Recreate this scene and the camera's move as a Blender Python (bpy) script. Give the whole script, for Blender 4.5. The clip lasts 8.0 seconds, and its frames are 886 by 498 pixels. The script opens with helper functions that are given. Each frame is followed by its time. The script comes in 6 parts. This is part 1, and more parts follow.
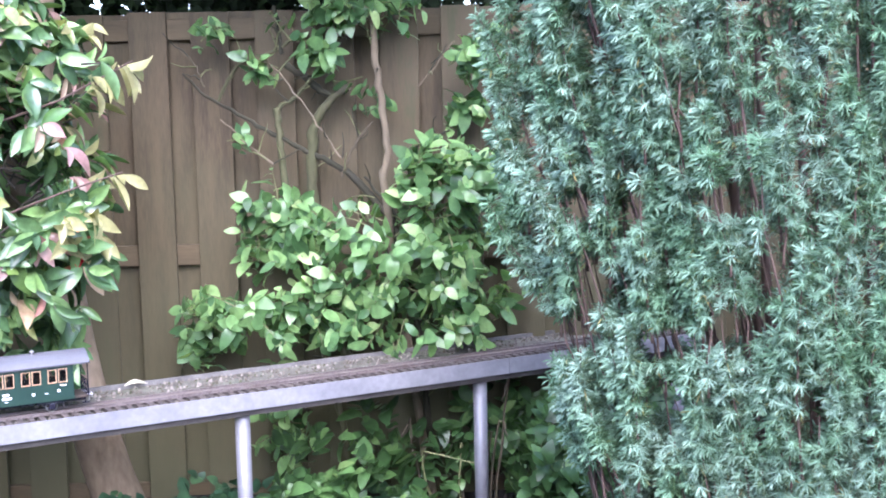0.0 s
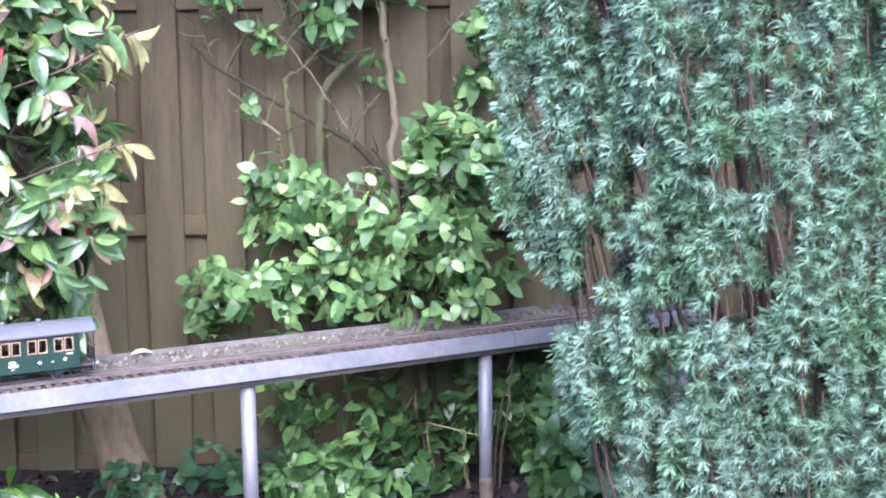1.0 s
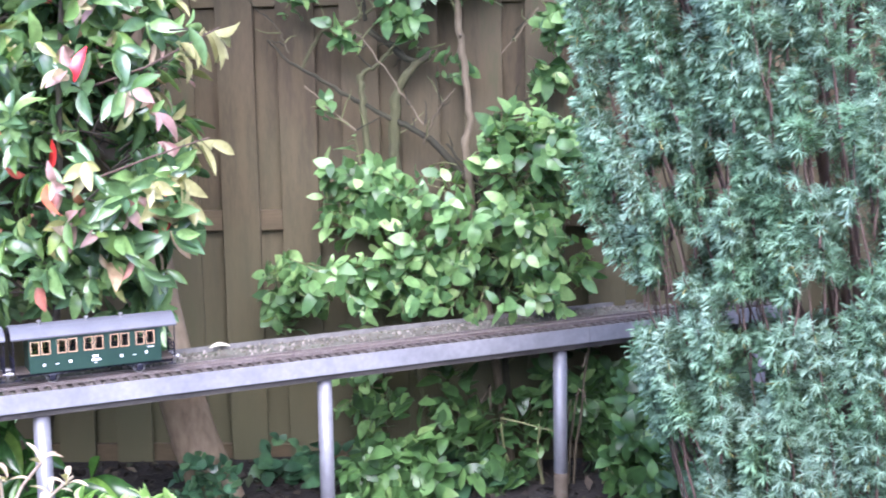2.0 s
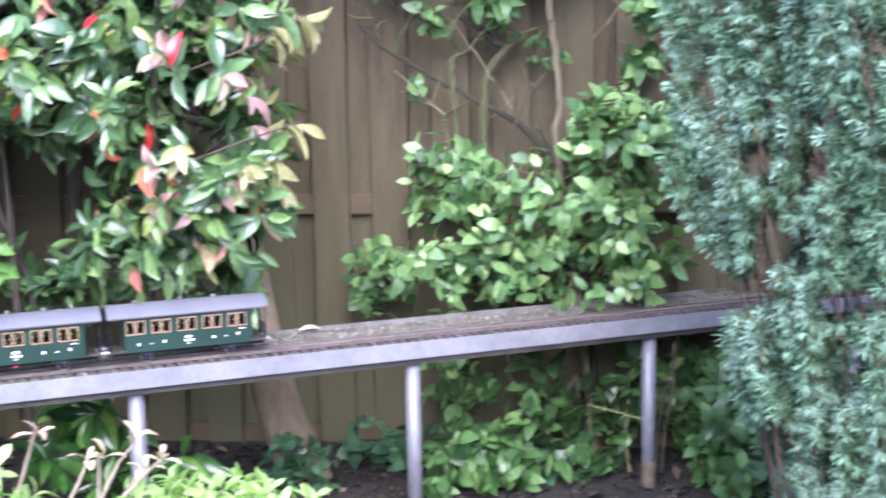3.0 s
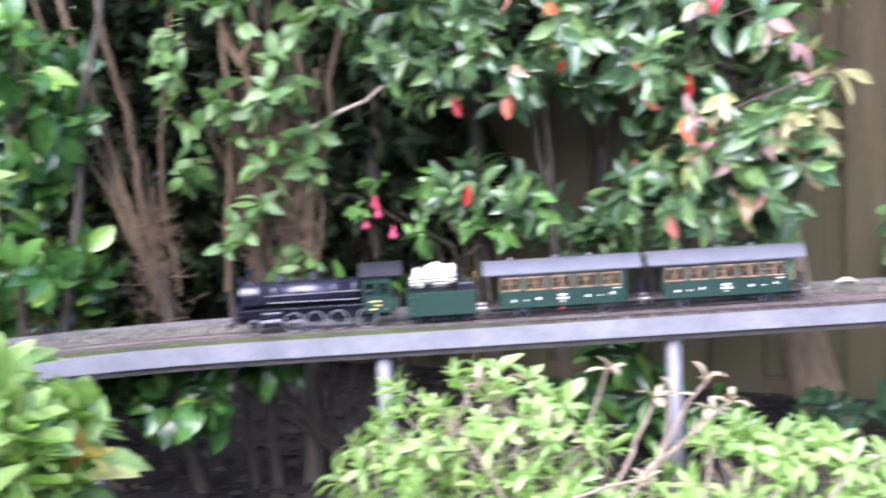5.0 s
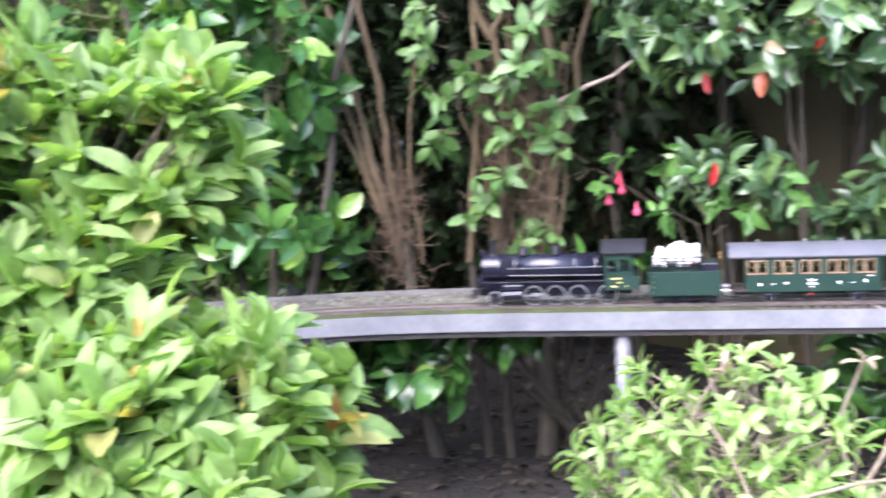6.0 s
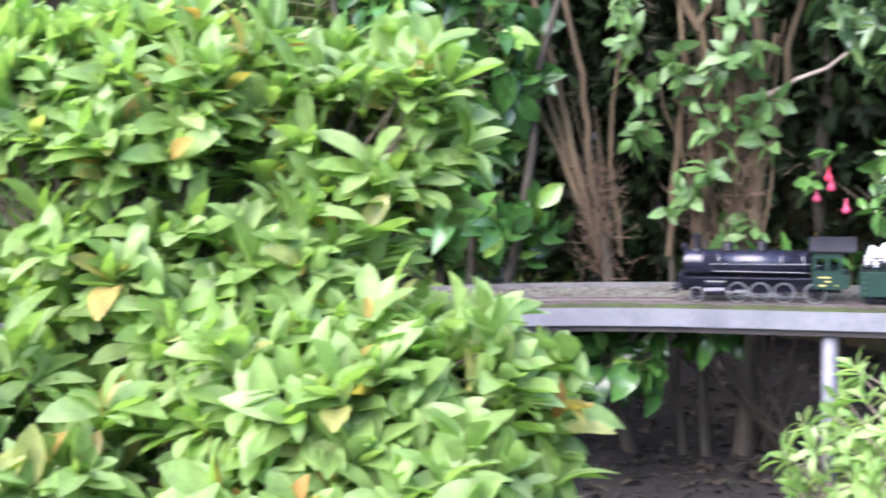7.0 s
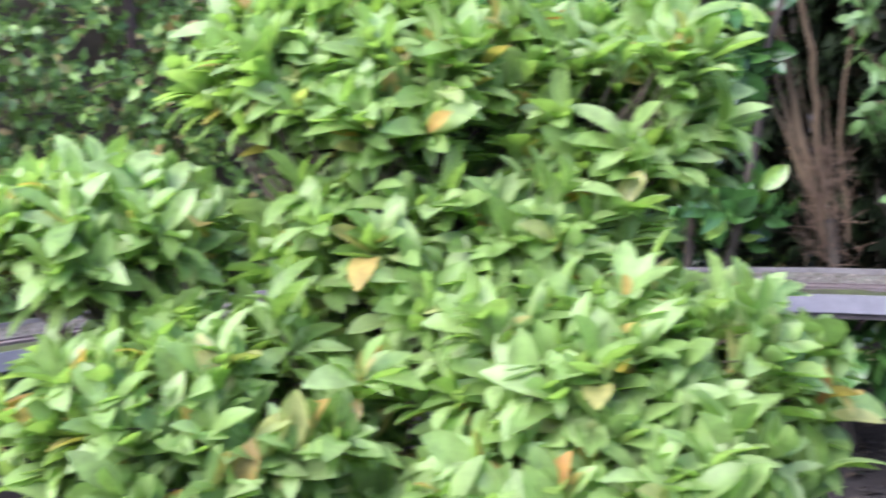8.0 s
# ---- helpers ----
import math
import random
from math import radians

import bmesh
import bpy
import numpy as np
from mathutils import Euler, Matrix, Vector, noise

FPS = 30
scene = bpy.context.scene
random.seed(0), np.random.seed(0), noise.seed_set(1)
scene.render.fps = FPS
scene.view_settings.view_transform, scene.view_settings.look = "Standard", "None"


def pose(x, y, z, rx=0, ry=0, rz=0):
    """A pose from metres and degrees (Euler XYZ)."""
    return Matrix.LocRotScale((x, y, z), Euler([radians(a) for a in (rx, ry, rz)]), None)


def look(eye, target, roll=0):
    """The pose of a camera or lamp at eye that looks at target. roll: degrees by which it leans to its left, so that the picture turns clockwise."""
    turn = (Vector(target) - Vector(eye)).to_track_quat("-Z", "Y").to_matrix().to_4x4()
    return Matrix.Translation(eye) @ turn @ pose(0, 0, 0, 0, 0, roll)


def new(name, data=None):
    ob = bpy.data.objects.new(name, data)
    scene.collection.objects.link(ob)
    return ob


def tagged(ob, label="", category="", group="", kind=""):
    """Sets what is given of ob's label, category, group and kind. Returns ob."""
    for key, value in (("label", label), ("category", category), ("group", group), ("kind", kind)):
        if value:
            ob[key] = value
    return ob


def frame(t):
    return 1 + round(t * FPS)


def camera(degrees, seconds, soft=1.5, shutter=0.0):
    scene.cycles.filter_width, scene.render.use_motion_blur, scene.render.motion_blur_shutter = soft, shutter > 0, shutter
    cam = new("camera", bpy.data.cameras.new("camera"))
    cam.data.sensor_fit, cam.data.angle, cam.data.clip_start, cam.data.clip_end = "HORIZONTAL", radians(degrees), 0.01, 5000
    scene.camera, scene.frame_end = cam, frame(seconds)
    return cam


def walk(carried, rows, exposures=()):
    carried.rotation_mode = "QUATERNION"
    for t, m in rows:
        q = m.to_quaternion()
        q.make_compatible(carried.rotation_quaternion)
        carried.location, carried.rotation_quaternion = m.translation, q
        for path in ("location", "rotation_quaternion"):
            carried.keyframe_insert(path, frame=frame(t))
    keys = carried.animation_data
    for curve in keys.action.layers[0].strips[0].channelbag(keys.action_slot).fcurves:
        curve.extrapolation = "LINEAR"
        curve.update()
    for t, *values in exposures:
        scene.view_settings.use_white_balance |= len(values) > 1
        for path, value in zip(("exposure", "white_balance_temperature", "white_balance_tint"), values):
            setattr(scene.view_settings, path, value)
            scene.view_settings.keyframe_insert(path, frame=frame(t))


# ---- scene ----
cam = camera(38.0, 8.0, soft=1.9, shutter=0.75)

# seconds, place, turn to the left, tilt, roll
ROWS = [
    (0.0, 0.000, 0.000, 1.320, 0.00, -6.28, -1.34),
    (0.5, 0.013, -0.004, 1.323, 0.00, -6.66, -0.97),
    (1.0, 0.010, 0.001, 1.320, 0.46, -7.50, -0.82),
    (1.5, -0.013, -0.003, 1.322, 1.82, -7.60, -0.98),
    (1.7, -0.020, -0.005, 1.321, 2.49, -7.61, -1.07),
    (2.8, -0.024, 0.001, 1.317, 6.10, -8.03, -0.96),
    (3.0, -0.031, -0.003, 1.318, 7.23, -8.21, -1.06),
    (3.5, -0.051, -0.021, 1.310, 11.54, -8.39, -2.24),
    (4.0, -0.097, -0.029, 1.306, 17.22, -9.00, -3.18),
    (4.5, -0.132, -0.042, 1.307, 21.93, -9.16, -2.64),
    (5.0, -0.176, -0.077, 1.311, 28.57, -9.40, -3.45),
    (5.2, -0.186, -0.087, 1.314, 30.70, -9.55, -3.35),
    (6.3, -0.217, -0.093, 1.324, 41.56, -10.17, -2.90),
    (6.5, -0.229, -0.104, 1.323, 42.98, -10.12, -2.80),
    (7.0, -0.261, -0.138, 1.320, 46.83, -10.11, -2.62),
    (7.5, -0.298, -0.165, 1.318, 50.45, -10.38, -2.42),
    (8.0, -0.335, -0.204, 1.313, 55.14, -10.51, -2.89),
]
walk(cam, [(t, pose(x, y, z, 90 + tilt, 0, yaw) @ pose(0, 0, 0, 0, 0, roll)) for t, x, y, z, yaw, tilt, roll in ROWS],
     exposures=[(0.0, 2.87, 5680, 24), (3.0, 2.72, 5740, 24), (4.5, 2.55, 5800, 25), (5.2, 2.64, 5920, 24), (6.5, 2.70, 6100, 20), (8.0, 2.32, 5900, 25)])

# ---- light: a bright overcast day ----
SUN_UP, SUN_ROUND = 45, 172
world = bpy.data.worlds.new("sky")
scene.world = world
world.use_nodes = True
wn = world.node_tree.nodes
sky = wn.new("ShaderNodeTexSky")
sky.sky_type, sky.sun_disc = "NISHITA", False
sky.sun_elevation, sky.sun_rotation = radians(SUN_UP), radians(SUN_ROUND)
sky.air_density, sky.dust_density, sky.ozone_density = 1.0, 2.0, 1.0
wn["Background"].inputs["Strength"].default_value = 0.15
world.node_tree.links.new(sky.outputs["Color"], wn["Background"].inputs["Color"])
sun_data = bpy.data.lights.new("sun", "SUN")
sun_data.energy, sun_data.angle, sun_data.color = 1.5, radians(60), (1.0, 0.98, 0.95)
sun = new("sun", sun_data)
sun.matrix_world = look((math.sin(radians(SUN_ROUND)) * 20, math.cos(radians(SUN_ROUND)) * 20, 20 * math.tan(radians(SUN_UP))), (0, 0, 0))


# ---- materials ----
def mat_new(name):
    m = bpy.data.materials.new(name)
    m.use_nodes = True
    t = m.node_tree
    return m, t, t.nodes["Principled BSDF"], t.nodes.new, t.links.new


def ramp(t, stops):
    r = t.nodes.new("ShaderNodeValToRGB")
    e = r.color_ramp.elements
    while len(e) < len(stops):
        e.new(0.5)
    for i, (p, c) in enumerate(stops):
        e[i].position, e[i].color = p, (*c, 1)
    return r


def leaf_mat(name, stops, rough=0.35, glow=0.25, single=True, vein=0.25, spec=0.5, broad=0.0):
    """A leaf: colour by a random number for each leaf, a paler midrib, gloss, and light passing through."""
    m, t, b, N, L = mat_new(name)
    if single:
        rnd = N("ShaderNodeObjectInfo").outputs["Random"]
    else:
        rnd = N("ShaderNodeNewGeometry").outputs["Random Per Island"]
    r = ramp(t, stops)
    L(rnd, r.inputs["Fac"])
    tex = N("ShaderNodeTexNoise")
    tex.inputs["Scale"].default_value = 45
    tex.inputs["Detail"].default_value = 5
    pos = N("ShaderNodeNewGeometry")
    L(pos.outputs["Position"], tex.inputs["Vector"])
    mr = N("ShaderNodeMapRange")
    mr.inputs["From Min"].default_value, mr.inputs["From Max"].default_value = 0.3, 0.7
    mr.inputs["To Min"].default_value, mr.inputs["To Max"].default_value = 1.0 - vein, 1.0 + vein
    L(tex.outputs["Fac"], mr.inputs["Value"])
    mul = N("ShaderNodeVectorMath")
    mul.operation = "SCALE"
    L(r.outputs["Color"], mul.inputs[0])
    L(mr.outputs["Result"], mul.inputs["Scale"])
    if broad:
        # whole sprays a little bluer or greener than their neighbours
        drift, blend, shifted = N("ShaderNodeTexNoise"), N("ShaderNodeMix"), N("ShaderNodeVectorMath")
        drift.inputs["Scale"].default_value, drift.inputs["Detail"].default_value = 7.0, 2
        L(pos.outputs["Position"], drift.inputs["Vector"])
        spread = N("ShaderNodeMapRange")
        spread.inputs["From Min"].default_value, spread.inputs["From Max"].default_value = 0.35, 0.65
        L(drift.outputs["Fac"], spread.inputs["Value"])
        blend.data_type = "VECTOR"
        blend.inputs[4].default_value = (1.0 - broad, 1.0 - 0.3 * broad, 1.0 - broad)
        blend.inputs[5].default_value = (1.0 + 0.7 * broad, 1.0 + 0.8 * broad, 1.0 + broad)
        L(spread.outputs["Result"], blend.inputs["Factor"])
        shifted.operation = "MULTIPLY"
        L(mul.outputs["Vector"], shifted.inputs[0])
        L(blend.outputs[1], shifted.inputs[1])
        mul = shifted
    L(mul.outputs["Vector"], b.inputs["Base Color"])
    b.inputs["Roughness"].default_value = rough
    b.inputs["Specular IOR Level"].default_value = spec
    bump = N("ShaderNodeBump")
    bump.inputs["Strength"].default_value = 0.25
    bump.inputs["Distance"].default_value = 0.003
    L(tex.outputs["Fac"], bump.inputs["Height"])
    L(bump.outputs["Normal"], b.inputs["Normal"])
    tr = N("ShaderNodeBsdfTranslucent")
    warm = N("ShaderNodeVectorMath")
    warm.operation = "MULTIPLY"
    warm.inputs[1].default_value = (1.2, 1.35, 0.6)
    L(mul.outputs["Vector"], warm.inputs[0])
    L(warm.outputs["Vector"], tr.inputs["Color"])
    mix = N("ShaderNodeMixShader")
    mix.inputs["Fac"].default_value = glow
    L(b.outputs["BSDF"], mix.inputs[1])
    L(tr.outputs["BSDF"], mix.inputs[2])
    L(mix.outputs["Shader"], t.nodes["Material Output"].inputs["Surface"])
    return m


def rough_mat(name, stops, scale=8.0, stretch=(1, 1, 1), rough=0.8, bump=0.5, dist=0.004, metal=0.0, fine=90.0, own=0.0, spec=0.5, algae=None):
    """A worn surface: two noises mixed through a ramp, bump from both, and a shade of its own for each object."""
    m, t, b, N, L = mat_new(name)
    co = N("ShaderNodeTexCoord")
    mp = N("ShaderNodeMapping")
    mp.inputs["Scale"].default_value = stretch
    L(co.outputs["Object"], mp.inputs["Vector"])
    if own:
        shift = N("ShaderNodeObjectInfo")
        far = N("ShaderNodeMath")
        far.operation = "MULTIPLY"
        far.inputs[1].default_value = 37.0
        L(shift.outputs["Random"], far.inputs[0])
        L(far.outputs["Value"], mp.inputs["Location"])
    a, c = N("ShaderNodeTexNoise"), N("ShaderNodeTexNoise")
    for x, s, d in ((a, scale, 6), (c, fine, 4)):
        x.inputs["Scale"].default_value, x.inputs["Detail"].default_value = s, d
        L(mp.outputs["Vector"], x.inputs["Vector"])
    mx = N("ShaderNodeMix")
    mx.inputs["Factor"].default_value = 0.35
    L(a.outputs["Fac"], mx.inputs["A"])
    L(c.outputs["Fac"], mx.inputs["B"])
    fac = mx.outputs["Result"]
    if own:
        oi = N("ShaderNodeObjectInfo")
        sub = N("ShaderNodeMath")
        sub.operation = "MULTIPLY_ADD"
        sub.inputs[1].default_value, sub.inputs[2].default_value = own, -own / 2
        L(oi.outputs["Random"], sub.inputs[0])
        add = N("ShaderNodeMath")
        add.operation = "ADD"
        L(fac, add.inputs[0])
        L(sub.outputs["Value"], add.inputs[1])
        fac = add.outputs["Value"]
    r = ramp(t, stops)
    L(fac, r.inputs["Fac"])
    L(r.outputs["Color"], b.inputs["Base Color"])
    if algae:
        # green algae in uneven patches on the damp lower wood
        low, patch, tint = N("ShaderNodeSeparateXYZ"), N("ShaderNodeTexNoise"), N("ShaderNodeMix")
        tint.data_type = "RGBA"
        patch.inputs["Scale"].default_value = 2.6
        world_at = N("ShaderNodeNewGeometry")
        L(world_at.outputs["Position"], low.inputs["Vector"])
        L(world_at.outputs["Position"], patch.inputs["Vector"])
        reach, total = N("ShaderNodeMapRange"), N("ShaderNodeMath")
        reach.inputs["From Min"].default_value, reach.inputs["From Max"].default_value = 1.3, 0.2
        reach.inputs["To Min"].default_value, reach.inputs["To Max"].default_value = -0.42, 0.30
        L(low.outputs["Z"], reach.inputs["Value"])
        total.use_clamp = True
        L(reach.outputs["Result"], total.inputs[0])
        L(patch.outputs["Fac"], total.inputs[1])
        L(total.outputs["Value"], tint.inputs["Factor"])
        L(r.outputs["Color"], tint.inputs["A"])
        tint.inputs["B"].default_value = (*algae, 1)
        L(tint.outputs["Result"], b.inputs["Base Color"])
    b.inputs["Roughness"].default_value, b.inputs["Metallic"].default_value = rough, metal
    b.inputs["Specular IOR Level"].default_value = spec
    bp = N("ShaderNodeBump")
    bp.inputs["Strength"].default_value, bp.inputs["Distance"].default_value = bump, dist
    L(mx.outputs["Result"], bp.inputs["Height"])
    L(bp.outputs["Normal"], b.inputs["Normal"])
    return m


# soil colours also hold the deep shade under trestle and shrubs
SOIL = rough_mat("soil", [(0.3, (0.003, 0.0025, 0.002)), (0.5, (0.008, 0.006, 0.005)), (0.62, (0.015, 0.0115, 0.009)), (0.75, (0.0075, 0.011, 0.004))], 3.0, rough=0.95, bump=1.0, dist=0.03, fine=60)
BOARD = rough_mat("fence_board", [(0.30, (0.04279, 0.03023, 0.01368)), (0.45, (0.06675, 0.04871, 0.02375)), (0.57, (0.08215, 0.06047, 0.03095)), (0.72, (0.0582, 0.05543, 0.02231))], 5.0, (6, 6, 0.7), 0.75, 0.4, 0.002, fine=40, own=0.24, algae=(0.068, 0.068, 0.032))
RAIL_WOOD = rough_mat("fence_rail", [(0.3, (0.05433, 0.03898, 0.01822)), (0.7, (0.09055, 0.06798, 0.03424))], 5.0, (0.7, 6, 6), 0.75, 0.4, 0.002, fine=40)
ZINC = rough_mat("galvanised_steel", [(0.3, (0.15, 0.1541, 0.1749)), (0.5, (0.1958, 0.2, 0.2209)), (0.7, (0.25, 0.2541, 0.275))], 14.0, rough=0.5, bump=0.15, dist=0.001, metal=0.25, fine=70)
PIPE = rough_mat("steel_pipe", [(0.3, (0.1037, 0.1071, 0.1244)), (0.5, (0.1451, 0.1486, 0.1659)), (0.72, (0.1935, 0.197, 0.2142))], 10.0, (1, 1, 0.5), 0.5, 0.15, 0.001, metal=0.25, fine=80)
RUST = rough_mat("rusty_pipe", [(0.3, (0.04032, 0.028, 0.01764)), (0.6, (0.0887, 0.0728, 0.05292)), (0.75, (0.121, 0.1568, 0.1646))], 20.0, rough=0.85, fine=90)
TAR = rough_mat("dark_timber", [(0.3, (0.015, 0.014, 0.014)), (0.7, (0.05, 0.045, 0.042))], 9.0, rough=0.85, fine=60)
BED = rough_mat("track_bed", [(0.3, (0.02605, 0.02437, 0.01843)), (0.45, (0.06325, 0.05918, 0.04691)), (0.58, (0.1042, 0.1045, 0.08376)), (0.72, (0.04465, 0.07398, 0.02094))], 11.0, rough=0.95, bump=1.0, dist=0.006, fine=110)
SLEEPER = rough_mat("sleeper_plastic", [(0.3, (0.0352, 0.0288, 0.0256)), (0.7, (0.096, 0.08, 0.072))], 40.0, rough=0.7, fine=150, own=0.2)
RAILHEAD = rough_mat("brass_rail", [(0.3, (0.08288, 0.0675, 0.06187)), (0.7, (0.1658, 0.1425, 0.1403))], 30.0, rough=0.55, metal=0.4, fine=120)
BARK = rough_mat("bark", [(0.3, (0.08892, 0.06224, 0.03779)), (0.5, (0.1956, 0.1467, 0.09448)), (0.7, (0.2845, 0.2223, 0.1512))], 9.0, (1, 1, 0.4), 0.9, 0.8, 0.006, fine=60)
BARK_DARK = rough_mat("dark_bark", [(0.3, (0.021, 0.0168, 0.014)), (0.7, (0.07, 0.0595, 0.042))], 14.0, (1, 1, 0.4), 0.9, 0.8, 0.004, fine=70)
BARK_RED = rough_mat("yew_bark", [(0.3, (0.045, 0.028, 0.023)), (0.7, (0.12, 0.08, 0.065))], 14.0, (1, 1, 0.3), 0.9, 0.8, 0.004, fine=70)
CANE = rough_mat("cane_bark", [(0.3, (0.037, 0.02405, 0.01151)), (0.5, (0.07615, 0.05239, 0.02688)), (0.7, (0.1175, 0.08587, 0.04639))], 14.0, (1, 1, 0.3), 0.9, 0.7, 0.003, fine=80)
MOSSY = rough_mat("mossy_bark", [(0.3, (0.015, 0.013, 0.008)), (0.5, (0.026, 0.026, 0.013)), (0.7, (0.0425, 0.035, 0.0225))], 10.0, (1, 1, 0.5), 0.9, 0.8, 0.004, fine=60)
DEAD = rough_mat("dead_twig", [(0.3, (0.0588, 0.0376, 0.02312)), (0.7, (0.1596, 0.108, 0.068))], 30.0, rough=0.9, fine=90)
STEM = rough_mat("grey_stem", [(0.3, (0.036, 0.02938, 0.01836)), (0.7, (0.108, 0.08813, 0.05508))], 20.0, rough=0.9, fine=90)
MOSS = rough_mat("moss", [(0.3, (0.0175, 0.014, 0.0098)), (0.48, (0.0315, 0.0385, 0.0105)), (0.62, (0.049, 0.07, 0.014)), (0.75, (0.035, 0.0294, 0.021))], 14.0, rough=0.95, bump=1.0, dist=0.006, fine=150)
TWIG = rough_mat("pale_twig", [(0.3, (0.16, 0.12, 0.088)), (0.7, (0.336, 0.28, 0.224))], 30.0, rough=0.85, fine=120)
GREEN_TWIG = rough_mat("green_twig", [(0.3, (0.07, 0.09, 0.03)), (0.7, (0.17, 0.17, 0.08))], 30.0, rough=0.8, fine=120)


# ---- mesh helpers ----
def thing(name, at=(0, 0, 0), **tags):
    ob = new(name)
    ob.location = at
    ob.empty_display_size = 0.05
    return tagged(ob, **tags)


def part(name, bm, material, parent, label="", smooth=False):
    me = bpy.data.meshes.new(name)
    bm.to_mesh(me)
    bm.free()
    me.materials.append(material)
    if smooth:
        me.polygons.foreach_set("use_smooth", [True] * len(me.polygons))
    ob = new(name, me)
    ob.parent = parent
    if label:
        ob["label"] = label
    return ob


def fast_mesh(name, verts, quads, material, smooth=True):
    """A mesh from numpy arrays: verts (n, 3), quads (m, 4)."""
    me = bpy.data.meshes.new(name)
    me.vertices.add(len(verts))
    me.vertices.foreach_set("co", np.asarray(verts, np.float32).ravel())
    me.loops.add(quads.size)
    me.loops.foreach_set("vertex_index", quads.astype(np.int32).ravel())
    me.polygons.add(len(quads))
    me.polygons.foreach_set("loop_start", np.arange(0, quads.size, 4, dtype=np.int32))
    me.polygons.foreach_set("use_smooth", np.full(len(quads), smooth))
    me.update(calc_edges=True)
    me.validate()
    me.materials.append(material)
    return me


def box(bm, c, s, bevel=0.0, turn=None):
    m = Matrix.Translation(c) @ (turn.to_4x4() if turn else Matrix()) @ Matrix.Diagonal((*s, 1))
    r = bmesh.ops.create_cube(bm, size=1, matrix=m)
    if bevel:
        edges = list({e for v in r["verts"] for e in v.link_edges})
        bmesh.ops.bevel(bm, geom=edges, offset=bevel, segments=2, affect="EDGES", profile=0.6)


def rod(bm, a, b, r0, r1=None, seg=12):
    a, b = Vector(a), Vector(b)
    m = Matrix.Translation((a + b) / 2) @ (b - a).to_track_quat("Z", "Y").to_matrix().to_4x4()
    bmesh.ops.create_cone(bm, cap_ends=True, segments=seg, radius1=r0, radius2=r0 if r1 is None else r1, depth=(b - a).length, matrix=m)


def lathe(bm, axis_at, profile, seg=16):
    """Turned round z at axis_at; profile: (radius, height) pairs."""
    rings = []
    for r, z in profile:
        rings.append([bm.verts.new((axis_at[0] + r * math.cos(2 * math.pi * k / seg), axis_at[1] + r * math.sin(2 * math.pi * k / seg), axis_at[2] + z)) for k in range(seg)])
    for p, q in zip(rings, rings[1:]):
        for k in range(seg):
            bm.faces.new((p[k], p[(k + 1) % seg], q[(k + 1) % seg], q[k]))
    bm.faces.new(rings[-1])
    bm.faces.new(list(reversed(rings[0])))


def tube_arrays(points, radii, seg=6):
    """Verts and quads of a tapering tube along a polyline."""
    p = np.asarray(points, float)
    t = np.gradient(p, axis=0)
    t /= np.linalg.norm(t, axis=1, keepdims=True) + 1e-9
    ref = np.array([0.31, 0.72, 0.1])
    u = np.cross(t, ref)
    u /= np.linalg.norm(u, axis=1, keepdims=True) + 1e-9
    w = np.cross(t, u)
    a = np.linspace(0, 2 * np.pi, seg, endpoint=False)
    v = p[:, None] + np.asarray(radii, float)[:, None, None] * (np.cos(a)[None, :, None] * u[:, None] + np.sin(a)[None, :, None] * w[:, None])
    n = len(p)
    i, k = np.meshgrid(np.arange(n - 1), np.arange(seg), indexing="ij")
    q = np.stack([i * seg + k, i * seg + (k + 1) % seg, (i + 1) * seg + (k + 1) % seg, (i + 1) * seg + k], -1).reshape(-1, 4)
    return v.reshape(-1, 3), q


def join_arrays(items):
    vs, qs, base = [], [], 0
    for v, q in items:
        vs.append(v)
        qs.append(q + base)
        base += len(v)
    return np.concatenate(vs), np.concatenate(qs)


def tube_part(name, tubes, material, parent, label=""):
    v, q = join_arrays([tube_arrays(*t) for t in tubes])
    ob = new(name, fast_mesh(name, v, q, material))
    ob.parent = parent
    if label:
        ob["label"] = label
    return ob


def bent(rng, a, b, n=6, wob=0.02):
    """A wandering line from a to b."""
    a, b = np.asarray(a, float), np.asarray(b, float)
    k = np.linspace(0, 1, n)[:, None]
    off = rng.normal(0, wob, (n, 3))
    off[0] = 0
    return a + (b - a) * k + np.cumsum(off, axis=0) * 0.5


def unit(v):
    return v / (np.linalg.norm(v, axis=-1, keepdims=True) + 1e-9)


# ---- leaves ----
def leaf_shape(widths, curl=0.12, fold=0.16, wave=0.0):
    """A leaf one unit long and one wide, along +y: rows of left, midrib and right points. widths: the half width at even steps."""
    n = len(widths)
    v = []
    for i, w in enumerate(widths):
        y = i / (n - 1)
        z = -curl * y * y + 0.25 * curl * math.sin(math.pi * y)
        e = fold * w + wave * math.sin(7 * y)
        v += [(-w, y, z + e), (0, y, z), (w, y, z + e)]
    q = []
    for i in range(n - 1):
        a = 3 * i
        q += [(a, a + 1, a + 4, a + 3), (a + 1, a + 2, a + 5, a + 4)]
    return np.array(v, float), np.array(q)


